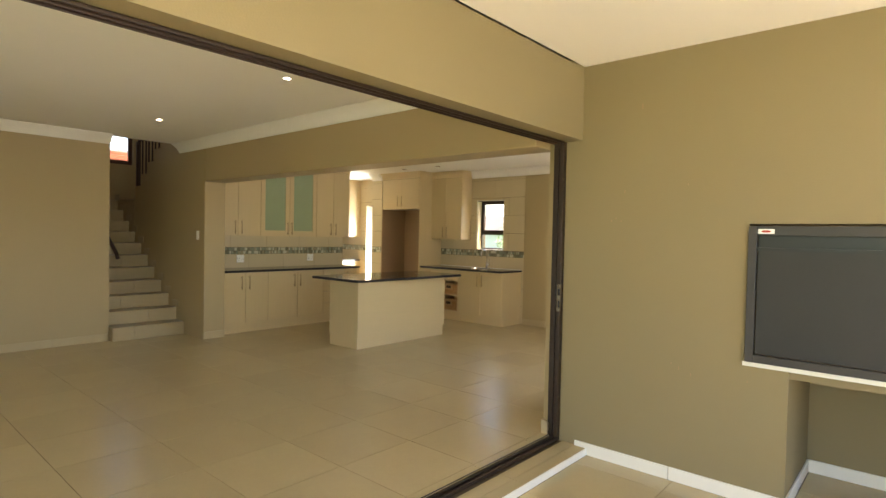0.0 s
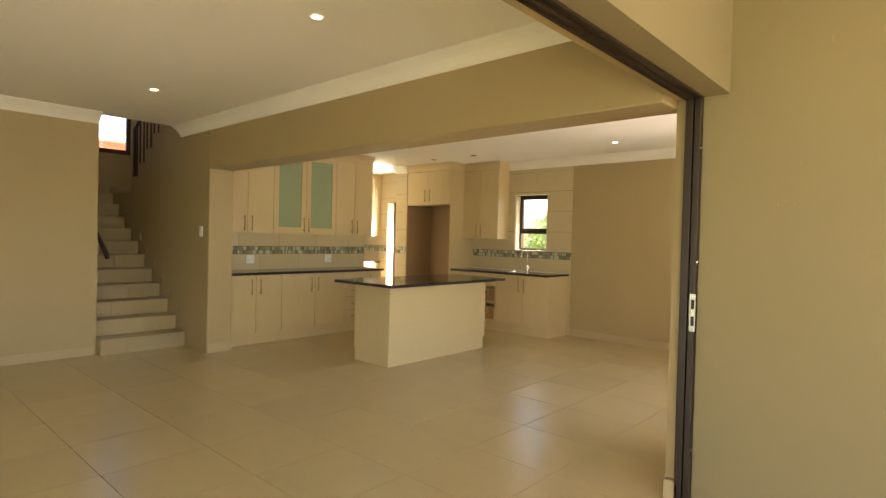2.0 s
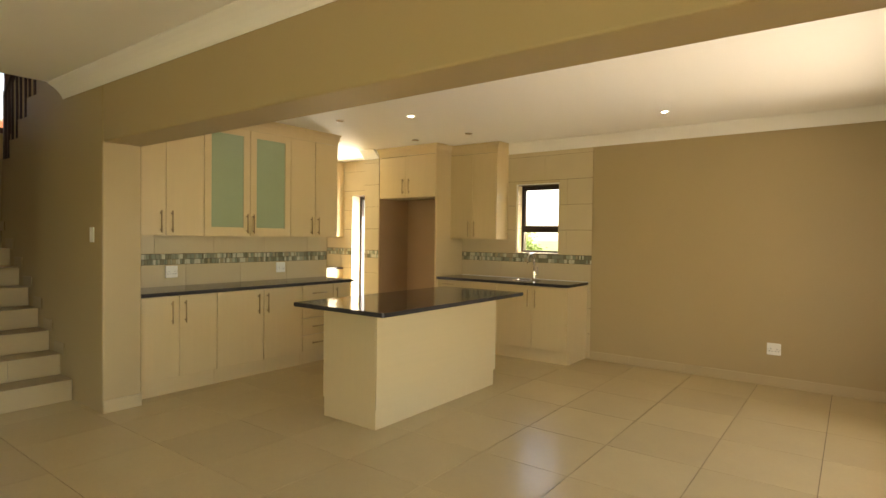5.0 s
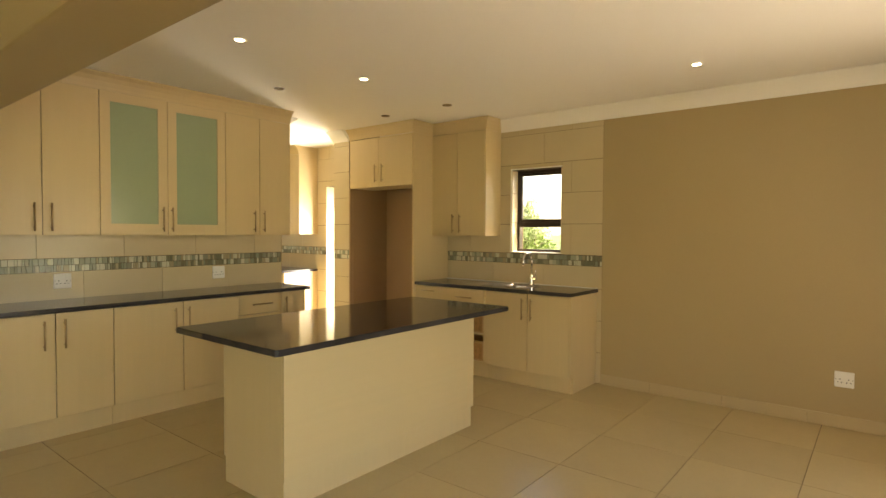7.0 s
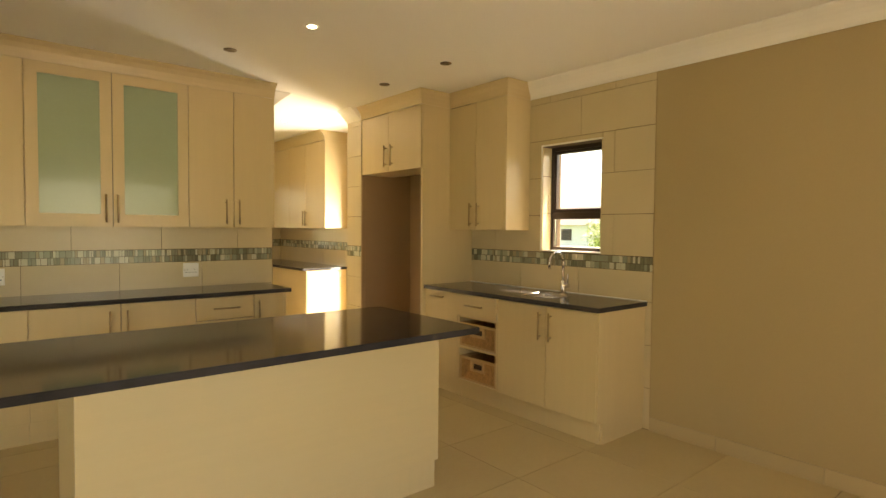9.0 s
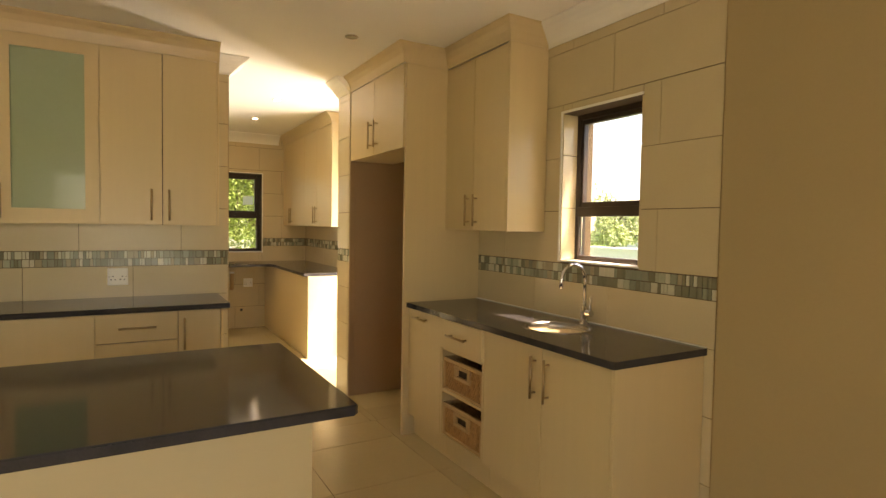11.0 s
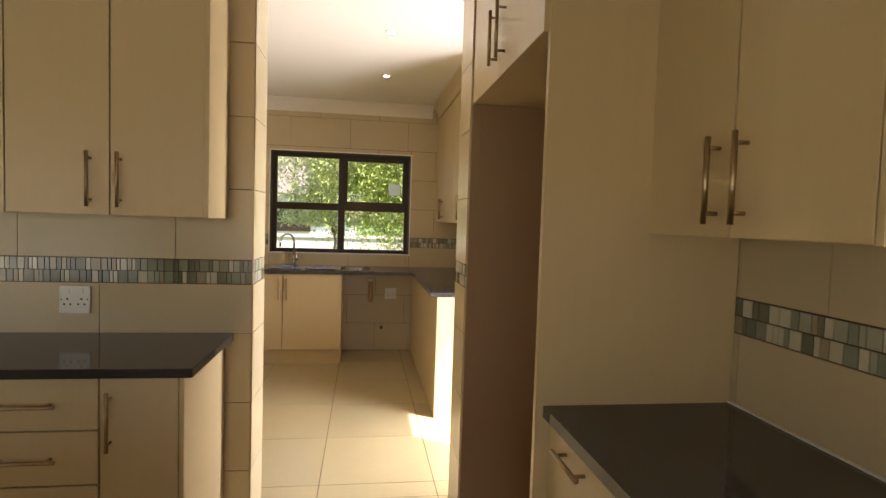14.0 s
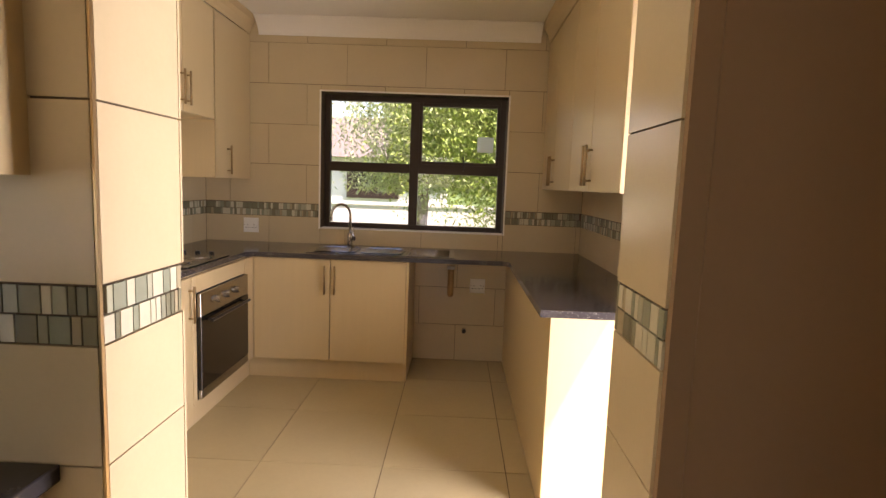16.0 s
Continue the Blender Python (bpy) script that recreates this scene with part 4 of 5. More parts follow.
tube_bm(bm, [(-8.26, 2.955, 1.08), (-8.30, 2.95, 1.15), (-9.6, 2.95, 1.97), (-10.8, 2.95, 2.73)], 0.024, 10)
part("rail", bm, M_IRON, hr, soft=True)
for x, z in ((-8.9, 1.53), (-10.2, 2.35)):
    bm = bmesh.new()
    tube_bm(bm, [(x, 2.882, z - 0.08), (x, 2.94, z - 0.08), (x, 2.95, z)], 0.007, 8)
    part("bracket", bm, M_IRON, hr)

# ---- scullery ----
SG = "scullery cabinets"
cabinet("wall_cabinet", facing(-11.728, 7.90, 0), 1.045, 0.315, ZW0, ZW1, pair(1.045, 0.47, ZW0, ZW1 - 0.005, HW), "pale woodgrain wall cabinet beside the wide window", SG)
cabinet("wall_cabinet", facing(-10.682, 7.90, 0), 1.042, 0.315, ZW0, ZW1, pair(1.026, 0.50, ZW0, ZW1 - 0.005, HW), "pale woodgrain wall cabinet by the outside door", SG, endr=True)
cabinet("wall_cabinet", facing(-11.09, 5.60, 180), 0.636, 0.35, ZW0, ZW1, [("door", 0, 0.636, ZW0, ZW1 - 0.005, 0.20, HW, 0.2)], "pale woodgrain corner wall cabinet with one door", SG, endl=True)
cabinet("wall_cabinet", facing(-10.25, 5.60, 180), 0.838, 0.35, 1.79, ZW1, [("door", 0, 0.42, 1.79, ZW1 - 0.005, 0.385, 1.93, 0.2), ("door", 0.42, 0.838, 1.79, ZW1 - 0.005, 0.455, 1.93, 0.2)], "short pale woodgrain wall cabinet above the hob", SG)
cabinet("wall_cabinet", facing(-9.65, 5.60, 180), 0.598, 0.35, ZW0, ZW1, [("door", 0, 0.598, ZW0, ZW1 - 0.005, 0.56, HW, 0.2)], "pale woodgrain wall cabinet beside the hob", SG)
sk = cabinet("sink_cabinet", facing(-11.13, 5.846, 90), 1.082, 0.59, ZB, ZT, [("door", 0, 0.535, ZB, 0.874, 0.50, HB, 0.2), ("door", 0.535, 1.066, ZB, 0.874, 0.57, HB, 0.2)], "pale woodgrain two-door cabinet under the scullery sink", SG, plinth=True, endr=True)
ov = cabinet("oven_cabinet", facing(-10.25, 5.84, 180), 0.88, 0.56, ZB, ZT, [("panel", 0, 0.045, ZB, 0.874, 0, 0, 0), ("panel", 0.73, 0.88, ZB, 0.874, 0, 0, 0), ("panel", 0.045, 0.73, 0.775, 0.874, 0, 0, 0)], "pale woodgrain cabinet housing a built-in oven", SG, plinth=True)
cabinet("base_cabinet", facing(-9.65, 5.84, 180), 0.598, 0.56, ZB, ZT, [("door", 0, 0.598, ZB, 0.874, 0.56, HB, 0.2)], "pale woodgrain base cabinet beside the oven", SG, plinth=True)
box("plinth", -0.054, 0.0005, 0.05, 0.066, 0, ZB, M_CAB, sk)
box("filler", -0.0055, 0.0, 0.001, 0.018, ZB, ZT, M_CAB, sk)
box("plinth", 0.8795, 0.945, 0.05, 0.066, 0, ZB, M_CAB, ov)
o = thing("oven", pose(-10.298, 5.842, 0.172, 0, 0, 180), "built-in oven with a steel control panel and dark glass door", "oven")
box("body", 0.01, 0.67, 0.0, 0.5, 0.0, 0.6, M_BLACK, o)
pn = box("control_panel", 0.0, 0.68, -0.02, 0.0, 0.47, 0.60, M_STEEL, o, "brushed steel control panel", bevel=0.002)
for u in (0.20, 0.34, 0.48):
    bm = bmesh.new()
    cyl_bm(bm, (u, -0.02, 0.535), (u, -0.045, 0.535), 0.022, 18, 0.018)
    part("knob", bm, M_STEEL, pn, "round steel knob", soft=False)
dr = box("door", 0.0, 0.68, -0.022, 0.0, 0.055, 0.465, M_OVENGLASS, o, "dark glass oven door", bevel=0.002)
bm = bmesh.new()
cyl_bm(bm, (0.06, -0.055, 0.44), (0.62, -0.055, 0.44), 0.009, 12)
for u in (0.09, 0.59):
    cyl_bm(bm, (u, -0.02, 0.44), (u, -0.055, 0.44), 0.007, 10)
part("handle", bm, M_BLACK, dr, "dark bar handle")
box("trim", 0.0, 0.68, -0.02, 0.0, 0.0, 0.052, M_STEEL, o, "steel strip under the door", bevel=0.002)

pen = thing("scullery_counter_base", pose(0, 0, 0), "plain pale woodgrain counter base with a sunlit end panel", "cabinet", SG)
box("side_panel", -11.727, -9.668, 7.655, 7.673, 0.0, ZT, M_CAB, pen, bevel=0.001)
box("end_panel", -9.666, -9.648, 7.655, 8.214, 0.0, ZT, M_CAB, pen, bevel=0.001)
rows = [(-11.727, -11.10, 5.245, 8.214), (-11.10, -9.60, 5.245, 5.815), (-11.10, -9.642, 7.61, 8.214)]
bm = bmesh.new()
pl = [(-11.727, 5.245), (-9.62, 5.245), (-9.62, 5.815), (-11.06, 5.815), (-11.10, 5.855), (-11.10, 7.57), (-11.06, 7.61), (-9.642, 7.61), (-9.642, 8.214), (-11.727, 8.214)]
lo, hi = [bm.verts.new((*q, ZT)) for q in pl], [bm.verts.new((*q, 0.91)) for q in pl]
bm.faces.new(lo[::-1])
bm.faces.new(hi)
for i in range(len(pl)):
    j = (i + 1) % len(pl)
    bm.faces.new((lo[i], lo[j], hi[j], hi[i]))
wt = setw(part("scullery_worktop", bm, M_SPECK), "dark speckled granite worktop round three sides of the scullery")


def bowl(bm, x0, x1, y0, y1, zt, depth, r=0.05):
    def ring(i, z, rr):
        pts = []
        for cx, cy, a0 in ((x1 - i - rr, y1 - i - rr, 0), (x0 + i + rr, y1 - i - rr, 90), (x0 + i + rr, y0 + i + rr, 180), (x1 - i - rr, y0 + i + rr, 270)):
            for k in range(6):
                a = radians(a0 + 90 * k / 5)
                pts.append(bm.verts.new((cx + rr * math.cos(a), cy + rr * math.sin(a), z)))
        return pts
    rs = [ring(-0.006, zt, r), ring(0.0, zt + 0.002, r), ring(0.008, zt - 0.004, r), ring(0.02, zt - depth, r * 0.8)]
    for a, b in zip(rs, rs[1:]):
        for k in range(24):
            bm.faces.new((a[k], a[(k + 1) % 24], b[(k + 1) % 24], b[k]))
    bm.faces.new(rs[-1])


ss = thing("double_sink", pose(0, 0, 0.91), "stainless steel double bowl sink with a drainer on the granite worktop", "sink")
bm = bmesh.new()
box_bm(bm, -11.60, -11.16, 6.20, 7.24, 0.0, 0.004, 0.0018)
part("rim", bm, M_STEEL, ss)
for y0, y1 in ((6.24, 6.53), (6.57, 6.86)):
    bm = bmesh.new()
    bowl(bm, -11.53, -11.20, y0, y1, 0.0095, 0.004, 0.06)
    part("bowl", bm, M_STEEL, ss, "rounded steel bowl", soft=True)
bm = bmesh.new()
for i in range(9):
    tube_bm(bm, [(-11.54 + 0.04 * i, 6.91, 0.005), (-11.54 + 0.04 * i, 7.20, 0.005)], 0.0035, 6)
part("drainer", bm, M_STEEL, ss, "ribbed steel drainer", soft=True)
gooseneck_tap(pose(-11.62, 6.42, 0.913, 0, 0, 45), "tall chrome gooseneck mixer tap behind the double sink")

hb = thing("hob", pose(-10.30, 5.79, 0.911, 0, 0, 180), "stainless steel hob with four solid plates", "hob")
box("tray", 0.0, 0.56, 0.0, 0.49, 0, 0.006, M_STEEL, hb, bevel=0.002)
for u, v, r in ((0.15, 0.13, 0.075), (0.40, 0.13, 0.09), (0.15, 0.36, 0.09), (0.40, 0.36, 0.075)):
    bm = bmesh.new()
    cyl_bm(bm, (u, v, 0.006), (u, v, 0.014), r, 24, r * 0.96)
    part("plate", bm, M_STEEL, hb, "round plate")
for i in range(4):
    bm = bmesh.new()
    cyl_bm(bm, (0.52, 0.10 + 0.09 * i, 0.006), (0.52, 0.10 + 0.09 * i, 0.028), 0.017, 14, 0.014)
    part("knob", bm, M_BLACK, hb)

# pipe and tap of the washing machine space
wp = thing("waste_pipe", pose(XW, 7.215, 0.60), "short white waste pipe stub on the tiled wall", "pipe")
bm = bmesh.new()
tube_bm(bm, [(0.0, 0, -0.05), (0.045, 0, -0.05), (0.06, 0, -0.03), (0.06, 0, 0.16)], 0.024, 12)
part("pipe", bm, M_CANE, wp, soft=True)
bm = bmesh.new()
tube_bm(bm, [(0.06, 0, 0.155), (0.06, 0, 0.175)], 0.029, 12)
part("cap", bm, M_PLASTIC, wp)
vt = thing("machine_tap", pose(XW, 7.335, 0.26), "small chrome washing machine tap low on the tiled wall", "tap")
bm = bmesh.new()
cyl_bm(bm, (0, 0, 0), (0.04, 0, 0), 0.012, 12)
cyl_bm(bm, (0.04, 0, -0.02), (0.04, 0, 0.02), 0.013, 12)
part("body", bm, M_CHROME, vt)
bm = bmesh.new()
cyl_bm(bm, (0.055, 0, 0.0), (0.07, 0, 0.0), 0.018, 8)
part("knob", bm, M_BLACK, vt)

# ---- outside ----
setting(boxes("ground", [(-400, 400, -400, 400, -0.6, -0.31)], M_GRASS), "green lawn reaching far off")
setting(boxes("paving_north", [(-14, -2.2, YN + 0.26, YN + 2.2, -0.32, -0.12)], M_PAVE), "pale paving beside the house")
for nm, r in (("boundary_wall_west", (-20.0, -19.8, -6, 22, -0.35, 0.90)), ("boundary_wall_north", (-19.8, 12, 16.8, 17.0, -0.35, 0.90))):
    g = thing(nm, pose(0, 0, 0), "plain white plastered garden wall", "garden wall")
    boxes("wall", [r], M_BOUND, g)
    boxes("coping", [(r[0] - 0.03, r[1] + 0.03, r[2] - 0.03, r[3] + 0.03, r[5], r[5] + 0.06)], M_BOUND, g)


def tree(name, x, y, h, spread, n_leaf, seed, label, leaf=0.09, droop=0.5, low=0.9, m_leaf=None):
    rnd = random.Random(seed)
    t = thing(name, pose(x, y, -0.32), label, "tree", "garden trees")
    trunk = bmesh.new()
    tube_bm(trunk, [(0, 0, 0), (0.05, 0.03, h * 0.2), (0.0, 0.08, h * 0.45), (0.08, 0.0, h * 0.8)], [h * 0.03, h * 0.024, h * 0.017, h * 0.006], 10)
    tips = []
    for i in range(16):
        a, z0 = rnd.uniform(0, 6.283), h * rnd.uniform(0.25, 0.7)
        L = spread * rnd.uniform(0.55, 1.0)
        p = [(0.03, 0.04, z0), (L * 0.4 * math.cos(a), L * 0.4 * math.sin(a), z0 + h * 0.12), (L * 0.75 * math.cos(a + 0.2), L * 0.75 * math.sin(a + 0.2), z0 + h * 0.16), (L * math.cos(a + 0.3), L * math.sin(a + 0.3), z0 + h * 0.1)]
        tube_bm(trunk, p, [h * 0.011, h * 0.008, h * 0.005, h * 0.002], 6)
        tips += [Vector(p[1]), Vector(p[2]), Vector(p[3])]
    part("trunk", trunk, M_BARK, t, "brown trunk and limbs", soft=True)
    vs, fs = [], []
    while len(fs) < n_leaf:
        c = rnd.choice(tips) + Vector((rnd.gauss(0, spread * 0.16), rnd.gauss(0, spread * 0.16), rnd.gauss(0, h * 0.07)))
        strand = rnd.uniform(0.5, 1.6) * droop
        m = rnd.randint(8, 16)
        sway = Vector((rnd.uniform(-0.2, 0.2), rnd.uniform(-0.2, 0.2), -1)).normalized()
        for j in range(m):
            p = c + sway * strand * j / m + Vector((rnd.gauss(0, 0.03), rnd.gauss(0, 0.03), 0))
            if p.z < low:
                continue
            d = Vector((rnd.uniform(-1, 1), rnd.uniform(-1, 1), rnd.uniform(-1.3, 0.2))).normalized()
            s = d.cross(Vector((rnd.uniform(-1, 1), rnd.uniform(-1, 1), rnd.uniform(-1, 1)))).normalized()
            L = leaf * rnd.uniform(0.7, 1.3)
            w = L * 0.16
            k = len(vs)
            vs += [p, p + d * L * 0.5 + s * w, p + d * L, p + d * L * 0.5 - s * w]
            fs.append((k, k + 1, k + 2, k + 3))
    me = bpy.data.meshes.new("crown")
    me.from_pydata([tuple(v) for v in vs], [], fs)
    me.materials.append(m_leaf or M_LEAF)
    c = new("crown", me)
    c.parent = t
    tagged(c, "drooping fine green leaves", kind="stuff")
    return t


tree("willow_tree", -15.9, 8.35, 5.2, 2.0, 75000, 3, "feathery green tree with drooping leaves outside the wide window", 0.07, 0.9)
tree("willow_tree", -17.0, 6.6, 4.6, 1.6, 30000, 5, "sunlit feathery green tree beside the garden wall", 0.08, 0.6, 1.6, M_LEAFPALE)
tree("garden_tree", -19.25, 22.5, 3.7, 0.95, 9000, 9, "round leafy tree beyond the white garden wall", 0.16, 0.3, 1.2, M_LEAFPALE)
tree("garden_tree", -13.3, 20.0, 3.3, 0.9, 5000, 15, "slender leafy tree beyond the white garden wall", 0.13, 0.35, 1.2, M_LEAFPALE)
tree("garden_shrub", -11.9, 18.4, 2.1, 0.9, 5000, 18, "low green shrub beyond the white garden wall", 0.12, 0.3, 0.4)
tree("garden_tree", -25.5, 9.5, 5.5, 2.6, 9000, 12, "leafy tree beyond the garden wall", 0.18, 0.4, 1.2)


def house(name, x0, x1, y0, y1, h, m_wall, label, along_x=True, gaps=()):
    g = thing(name, pose(0, 0, -0.31), label, "house")
    boxes("wall", [(x0, x1, y0, y1, 0, h)], m_wall, g)
    bm = bmesh.new()
    o = 0.4
    if along_x:
        ym = (y0 + y1) / 2
        v = [(x0 - o, y0 - o, h), (x1 + o, y0 - o, h), (x1 + o, y1 + o, h), (x0 - o, y1 + o, h), (x0 - o, ym, h + 1.6), (x1 + o, ym, h + 1.6)]
        f = [(0, 1, 5, 4), (2, 3, 4, 5), (0, 4, 3), (1, 2, 5), (0, 3, 2, 1)]
    else:
        xm = (x0 + x1) / 2
        v = [(x0 - o, y0 - o, h), (x0 - o, y1 + o, h), (x1 + o, y1 + o, h), (x1 + o, y0 - o, h), (xm, y0 - o, h + 1.6), (xm, y1 + o, h + 1.6)]
        f = [(0, 1, 5, 4), (2, 3, 4, 5), (0, 4, 3), (1, 2, 5), (0, 3, 2, 1)]
    vv = [bm.verts.new(q) for q in v]
    for q in f:
        bm.faces.new([vv[i] for i in q])
    part("roof", bm, M_ROOF, g, "grey pitched roof")
    for r in gaps:
        w = box("window", *r, M_FRAME, g, "dark window")
    return g


house("neighbour_house", -36, -27.5, 40, 46, 2.1, M_BOUND, "white single-storey house far beyond the garden wall", True, [(-31.2, -30.2, 39.95, 40.05, 0.9, 1.8), (-34, -33, 39.95, 40.05, 0.9, 1.8)])
house("neighbour_house", -31, -25.5, 1.5, 6.8, 2.5, M_BOUND, "pale neighbouring house with a dark window behind the wall", False, [(-25.55, -25.4, 3.6, 5.3, 1.2, 2.2)])

setting(box("bulkhead", -11.728, -9.643, 7.902, 8.218, ZW1 + 0.001, CEIL - 0.002, M_CAB), "cream closing panel above the scullery cabinets", "bulkhead")

# brick wall outside the stair window
bw = thing("brick_wall", pose(-13.6, 0, -0.32), "red brick neighbouring wall seen through the stair window", "wall")
boxes("mortar", [(-0.2, -0.012, 2.0, 5.05, 0, 3.50)], M_PAVE, bw)
bm = bmesh.new()
for r in range(21):
    z = 1.9 + r * 0.075
    for c in range(13):
        y = 2.02 + c * 0.23 + (0.115 if r % 2 else 0)
        box_bm(bm, -0.012, 0.0, y, y + 0.22, z, z + 0.065)
tagged(part("bricks", bm, M_BRICK, bw), kind="stuff")

# ---- tiles ----
_cache = {}


def piece(name, size, at, material, parent, bevel=0.0015):
    """One tile: shared mesh for tiles of one size, its corner at the given place."""
    key = (name, tuple(round(s, 3) for s in size), material.name)
    if key not in _cache:
        bm = bmesh.new()
        sx, sy, sz = key[1]
        box_bm(bm, 0, sx, 0, sy, 0, sz)
        me = bpy.data.meshes.new(name)
        bmesh.ops.recalc_face_normals(bm, faces=bm.faces)
        bm.to_mesh(me)
        bm.free()
        me.materials.append(material)
        _cache[key] = me
    ob = new(name, _cache[key])
    ob.location = at
    ob.parent = parent
    return ob


J = 0.004


def lines(a, b, start, pitch):
    k0 = math.ceil((a - start) / pitch - 1e-6)
    out = [a]
    v = start + k0 * pitch
    while v < b - 0.02:
        if v > a + 0.02:
            out.append(v)
        v += pitch
    return out + [b]


def floor_area(x0, x1, y0, y1, xs, xp, ys, yp, z=0.0, parent=None, name="floor_tile"):
    gx, gy = lines(x0, x1, xs, xp), lines(y0, y1, ys, yp)
    for i in range(len(gx) - 1):
        for j in range(len(gy) - 1):
            piece(name, (gx[i + 1] - gx[i] - J, gy[j + 1] - gy[j] - J, 0.009), (gx[i] + J / 2, gy[j] + J / 2, z - 0.009), M_FLOOR, parent)


D_STEP = bpy.data.objects["patio_step"]
floor_area(XB, XE, YS, 3.765, -4.26, 0.605, 3.765, 0.615, parent=floor)
floor_area(XB, -7.62, 3.765, YP0, -4.26, 0.605, 3.765, 0.615, parent=floor)
floor_area(-7.62, XE, 3.765, YN, -4.26, 0.605, 3.745, 0.638, parent=floor)
floor_area(XK, -7.62, YP1, YD0, -7.89, 0.605, 3.745, 0.638, parent=floor)
floor_area(XK, -7.62, YD1, YN, -7.89, 0.605, 3.745, 0.638, parent=floor)
floor_area(XS, -7.62, YD0, YD1, -9.98, 0.638, 6.305, 0.616, parent=floor)
floor_area(XW, XS, YSL, YN, -9.98, 0.638, 6.305, 0.616, parent=floor)
floor_area(XE, -2.385, -1.2, 4.0, -3.0, 2.0, 3.745, 0.615, parent=floor)
floor_area(-2.30, XP, -1.2, 3.998, -3.0, 2.0, 3.20, 0.61, z=-0.03, parent=D_STEP, name="step_tile")
floor_area(XP, -2.11, -1.5, 3.985, -3.0, 2.0, 3.20, 0.61, z=-0.03, parent=D_STEP, name="step_tile")
patio = bpy.data.objects["patio_floor"]
floor_area(-2.10, 2.6, -4.0, 3.99, -1.50, 0.61, 3.20, 0.61, z=ZP, parent=patio)
floor_area(-0.87, 0.12, 3.99, 4.79, -0.24, 0.61, 4.4, 0.61, z=ZP, parent=patio)

ZR = [0.0, 0.295, 0.60, 0.905, 1.12, 1.225, 1.53, 1.84, 2.15, 2.455, 2.64]


def tile_wall(parent, axis, plane, out, a, b, odd, even, holes=(), z0=0.0, z1=2.64, mosaic=True, skip=(), pitch=0.61):
    """Running-bond tiles on a wall face. axis: the way along it; out: +1 or -1, the side that the tiles face.
    odd, even: where upright joints start in alternate courses. holes: (a, b, z0, z1)."""
    th = 0.008
    course = 0
    for r in range(len(ZR) - 1):
        lo, hi = max(ZR[r], z0), min(ZR[r + 1], z1)
        if r == 4:
            course += 1
            continue
        course += 1
        if hi - lo < 0.02:
            continue
        gs = lines(a, b, even if r in (1, 3, 6, 8) else odd, pitch)
        for i in range(len(gs) - 1):
            segs = [(gs[i], gs[i + 1], lo, hi)]
            for h in holes:
                nxt = []
                for u0, u1, w0, w1 in segs:
                    if h[0] >= u1 or h[1] <= u0 or h[2] >= w1 or h[3] <= w0:
                        nxt.append((u0, u1, w0, w1))
                        continue
                    if u0 < h[0]:
                        nxt.append((u0, h[0], w0, w1))
                    if u1 > h[1]:
                        nxt.append((h[1], u1, w0, w1))
                    m0, m1 = max(u0, h[0]), min(u1, h[1])
                    if w0 < h[2]:
                        nxt.append((m0, m1, w0, h[2]))
                    if w1 > h[3]:
                        nxt.append((m0, m1, h[3], w1))
                segs = nxt
            for u0, u1, w0, w1 in segs:
                if u1 - u0 < 0.012 or w1 - w0 < 0.012:
                    continue
                g = 0.0035
                if axis == "y":
                    piece("wall_tile", (th, u1 - u0 - g, w1 - w0 - g), (plane - (th if out > 0 else 0), u0 + g / 2, w0 + g / 2), M_WTILE, parent)
                else:
                    piece("wall_tile", (u1 - u0 - g, th, w1 - w0 - g), (u0 + g / 2, plane - (th if out > 0 else 0), w0 + g / 2), M_WTILE, parent)


def mosaic(parent, axis, plane, out, a, b, seed, single=False, widths=(0.012, 0.016, 0.016, 0.024, 0.036)):
    rnd = random.Random(seed)
    bm = None if single else bmesh.new()
    th = 0.006
    for row in (0, 1):
        z0 = 1.1225 + row * 0.0515
        u = a + 0.002
        while u < b - 0.012:
            w = rnd.choice(widths)
            w = min(w, b - u - 0.002)
            p = plane - out * 0.001
            d = (p - th, p) if out > 0 else (p, p + th)
            if single:
                if axis == "y":
                    piece("mosaic_tile", (th, w, 0.0475), (d[0], u, z0), M_MOSAIC, parent)
                else:
                    piece("mosaic_tile", (w, th, 0.0475), (u, d[0], z0), M_MOSAIC, parent)
            elif axis == "y":
                box_bm(bm, d[0], d[1], u, u + w, z0, z0 + 0.0475)
            else:
                box_bm(bm, u, u + w, d[0], d[1], z0, z0 + 0.0475)
            u += w + 0.003
    if not single:
        return tagged(part("mosaic_band", bm, M_MOSAIC_J, parent), "band of small grey and cream glass strips", kind="stuff")


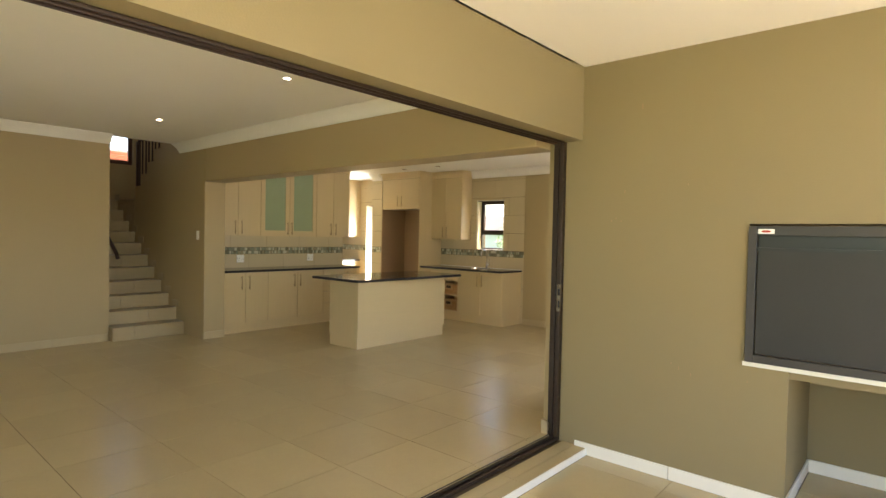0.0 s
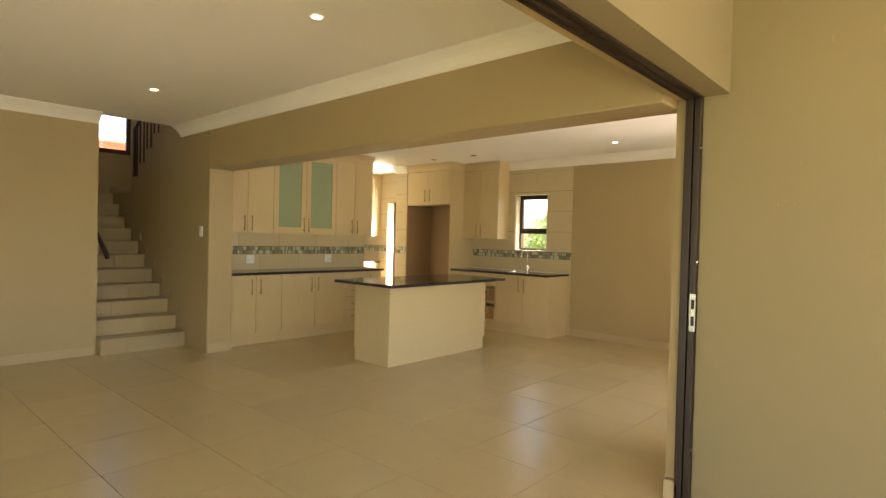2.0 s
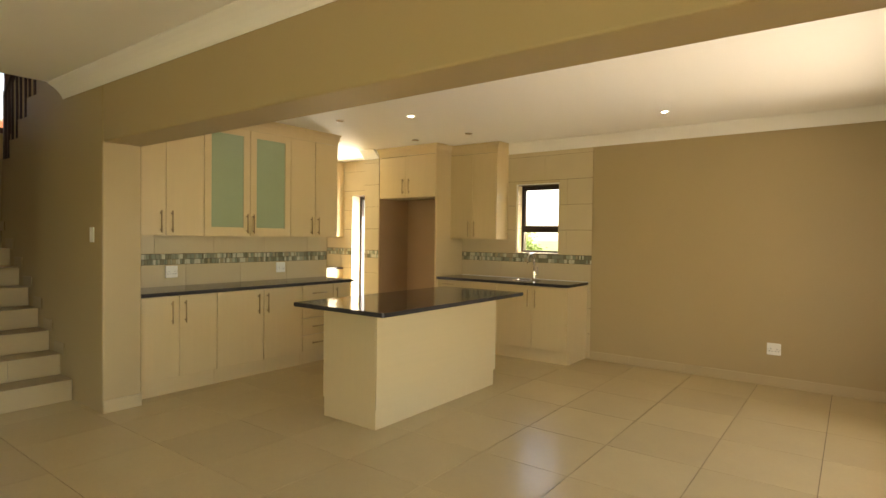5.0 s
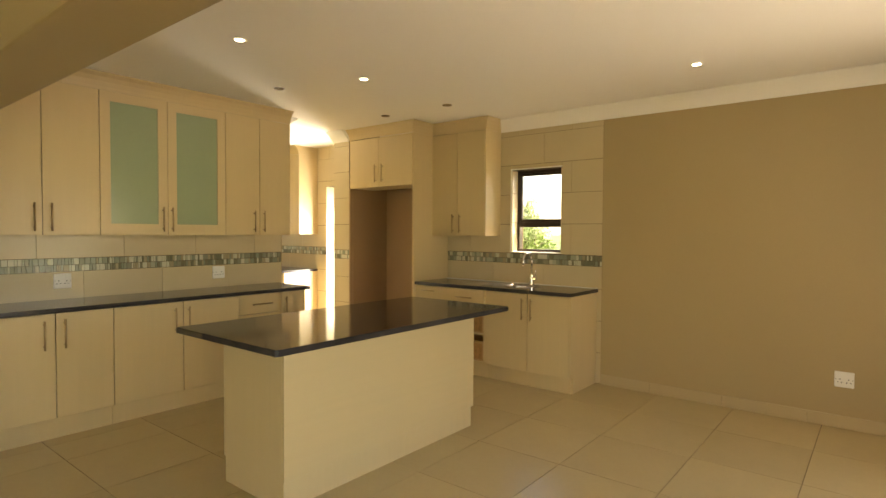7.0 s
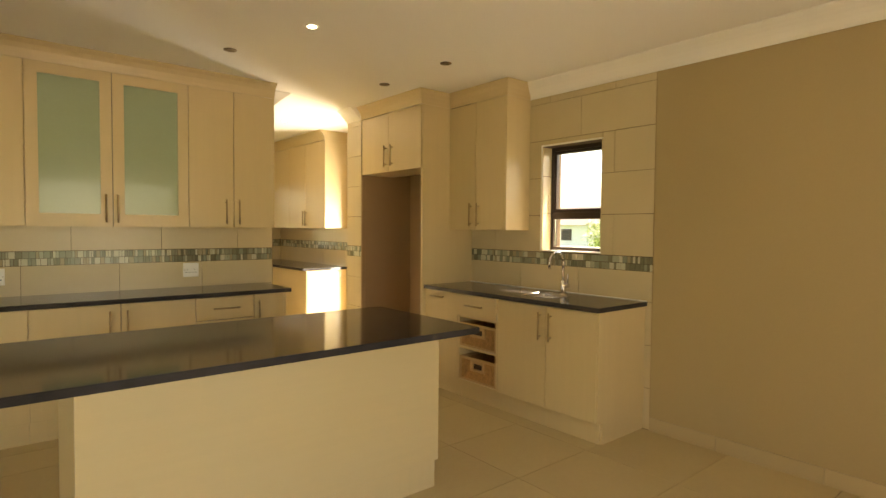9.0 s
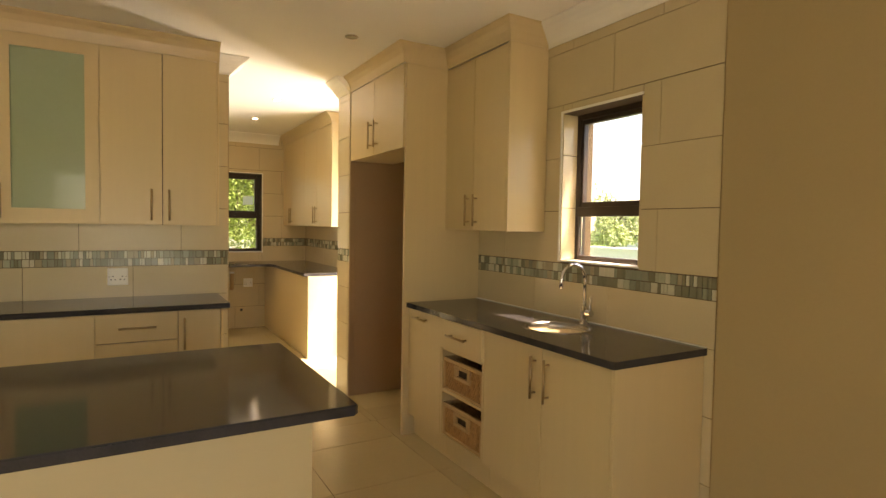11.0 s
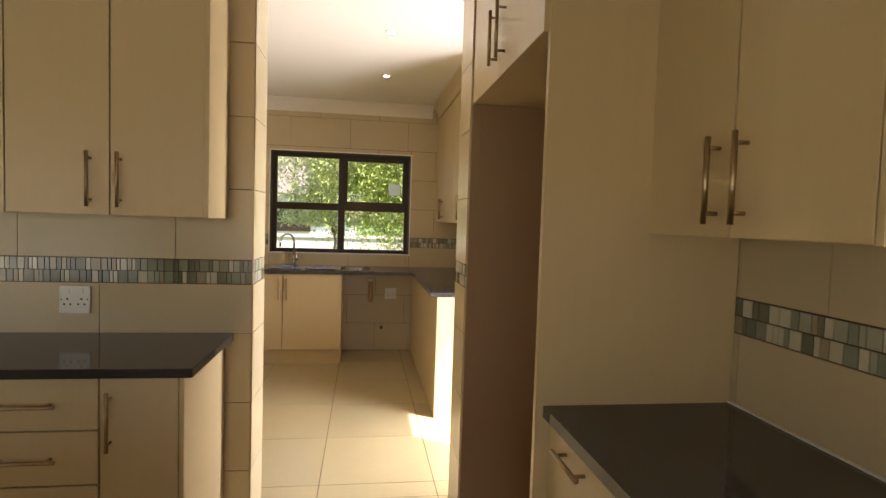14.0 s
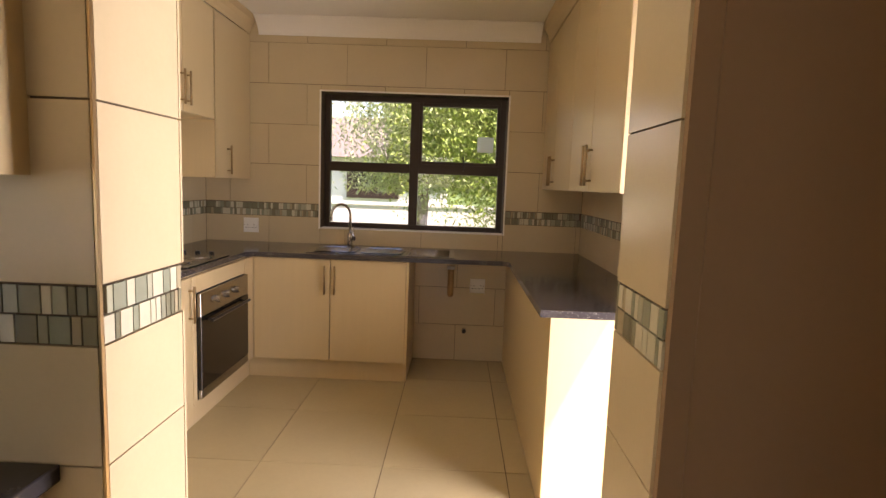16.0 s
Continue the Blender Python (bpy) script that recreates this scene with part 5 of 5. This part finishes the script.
D = bpy.data.objects
kw, kn, pier, sw_, ssn, sn = D["wall_kitchen_west"], D["wall_north"], D["wall_doorway_pier"], D["wall_scullery_west"], D["wall_scullery_south"], D["wall_scullery_north"]
tile_wall(kw, "y", XK, 1, YP1, YD0 - 0.004, 4.505, 4.815)
mosaic(kw, "y", XK, 1, YP1, YD0 - 0.004, 1, single=True)
tile_wall(kw, "x", YD0, 1, XS + 0.004, XK - 0.009, XS, XS)
mosaic(kw, "x", YD0, 1, XS + 0.004, XK - 0.009, 2)
tile_wall(pier, "x", YD1, -1, XS + 0.004, XK - 0.001, XS, XS)
mosaic(pier, "x", YD1, -1, XS + 0.004, XK - 0.001, 3)
hole = [(-6.412, -5.832, 1.235, 2.10)]
tile_wall(kn, "x", YN, -1, -7.31, -5.404, -5.728, -6.03, holes=hole)
mosaic(kn, "x", YN, -1, -7.31, -5.404, 4, widths=(0.016, 0.024, 0.036, 0.036))
box("trim_strip", -5.404, -5.400, YN - 0.003, YN + 0.006, 0, 2.52, M_HANDLE, kn, "thin metal tile edge")
box("trim_strip", XK - 0.008, XK, YD0 - 0.004, YD0 + 0.0005, 0, 2.52, M_HANDLE, kw, "thin metal tile edge")
# reveals of the small window
for (s, l) in (((0.008, 0.12, 0.305), (-6.412, YN + 0.002, 1.242)), ((0.008, 0.12, 0.305), (-6.412, YN + 0.002, 1.55)), ((0.008, 0.12, 0.235), (-6.412, YN + 0.002, 1.86)),
               ((0.008, 0.12, 0.305), (-5.840, YN + 0.002, 1.242)), ((0.008, 0.12, 0.305), (-5.840, YN + 0.002, 1.55)), ((0.008, 0.12, 0.235), (-5.840, YN + 0.002, 1.86))):
    piece("reveal_tile", s, l, M_WTILE, kn)
hole = [(6.155, 7.613, 1.035, 2.105)]
tile_wall(sw_, "y", XW, 1, YSL, YN, 6.045, 6.355, holes=hole)
mosaic(sw_, "y", XW, 1, YSL, 6.145, 5)
mosaic(sw_, "y", XW, 1, 7.623, YN, 6)
tile_wall(ssn, "x", YSL, 1, XW, XS, -9.975, -9.67)
mosaic(ssn, "x", YSL, 1, XW, XS, 7)
tile_wall(sn, "x", YN, -1, XW, XS, -10.0, -10.3, holes=[(-9.458, -8.65, -0.1, 2.073)])
mosaic(sn, "x", YN, -1, XW, -9.47, 8)
# scullery side of the doorway wall
tile_wall(kw, "y", XS - 0.008, -1, YSL, YD0, 6.05, 6.35)
for z0, z1 in ((0.0, 0.6), (0.603, 1.2), (1.203, 1.8), (1.803, 2.07)):
    piece("reveal_tile", (0.008, 0.17, z1 - z0), (-9.458, YN + 0.004, z0), M_WTILE, sn)
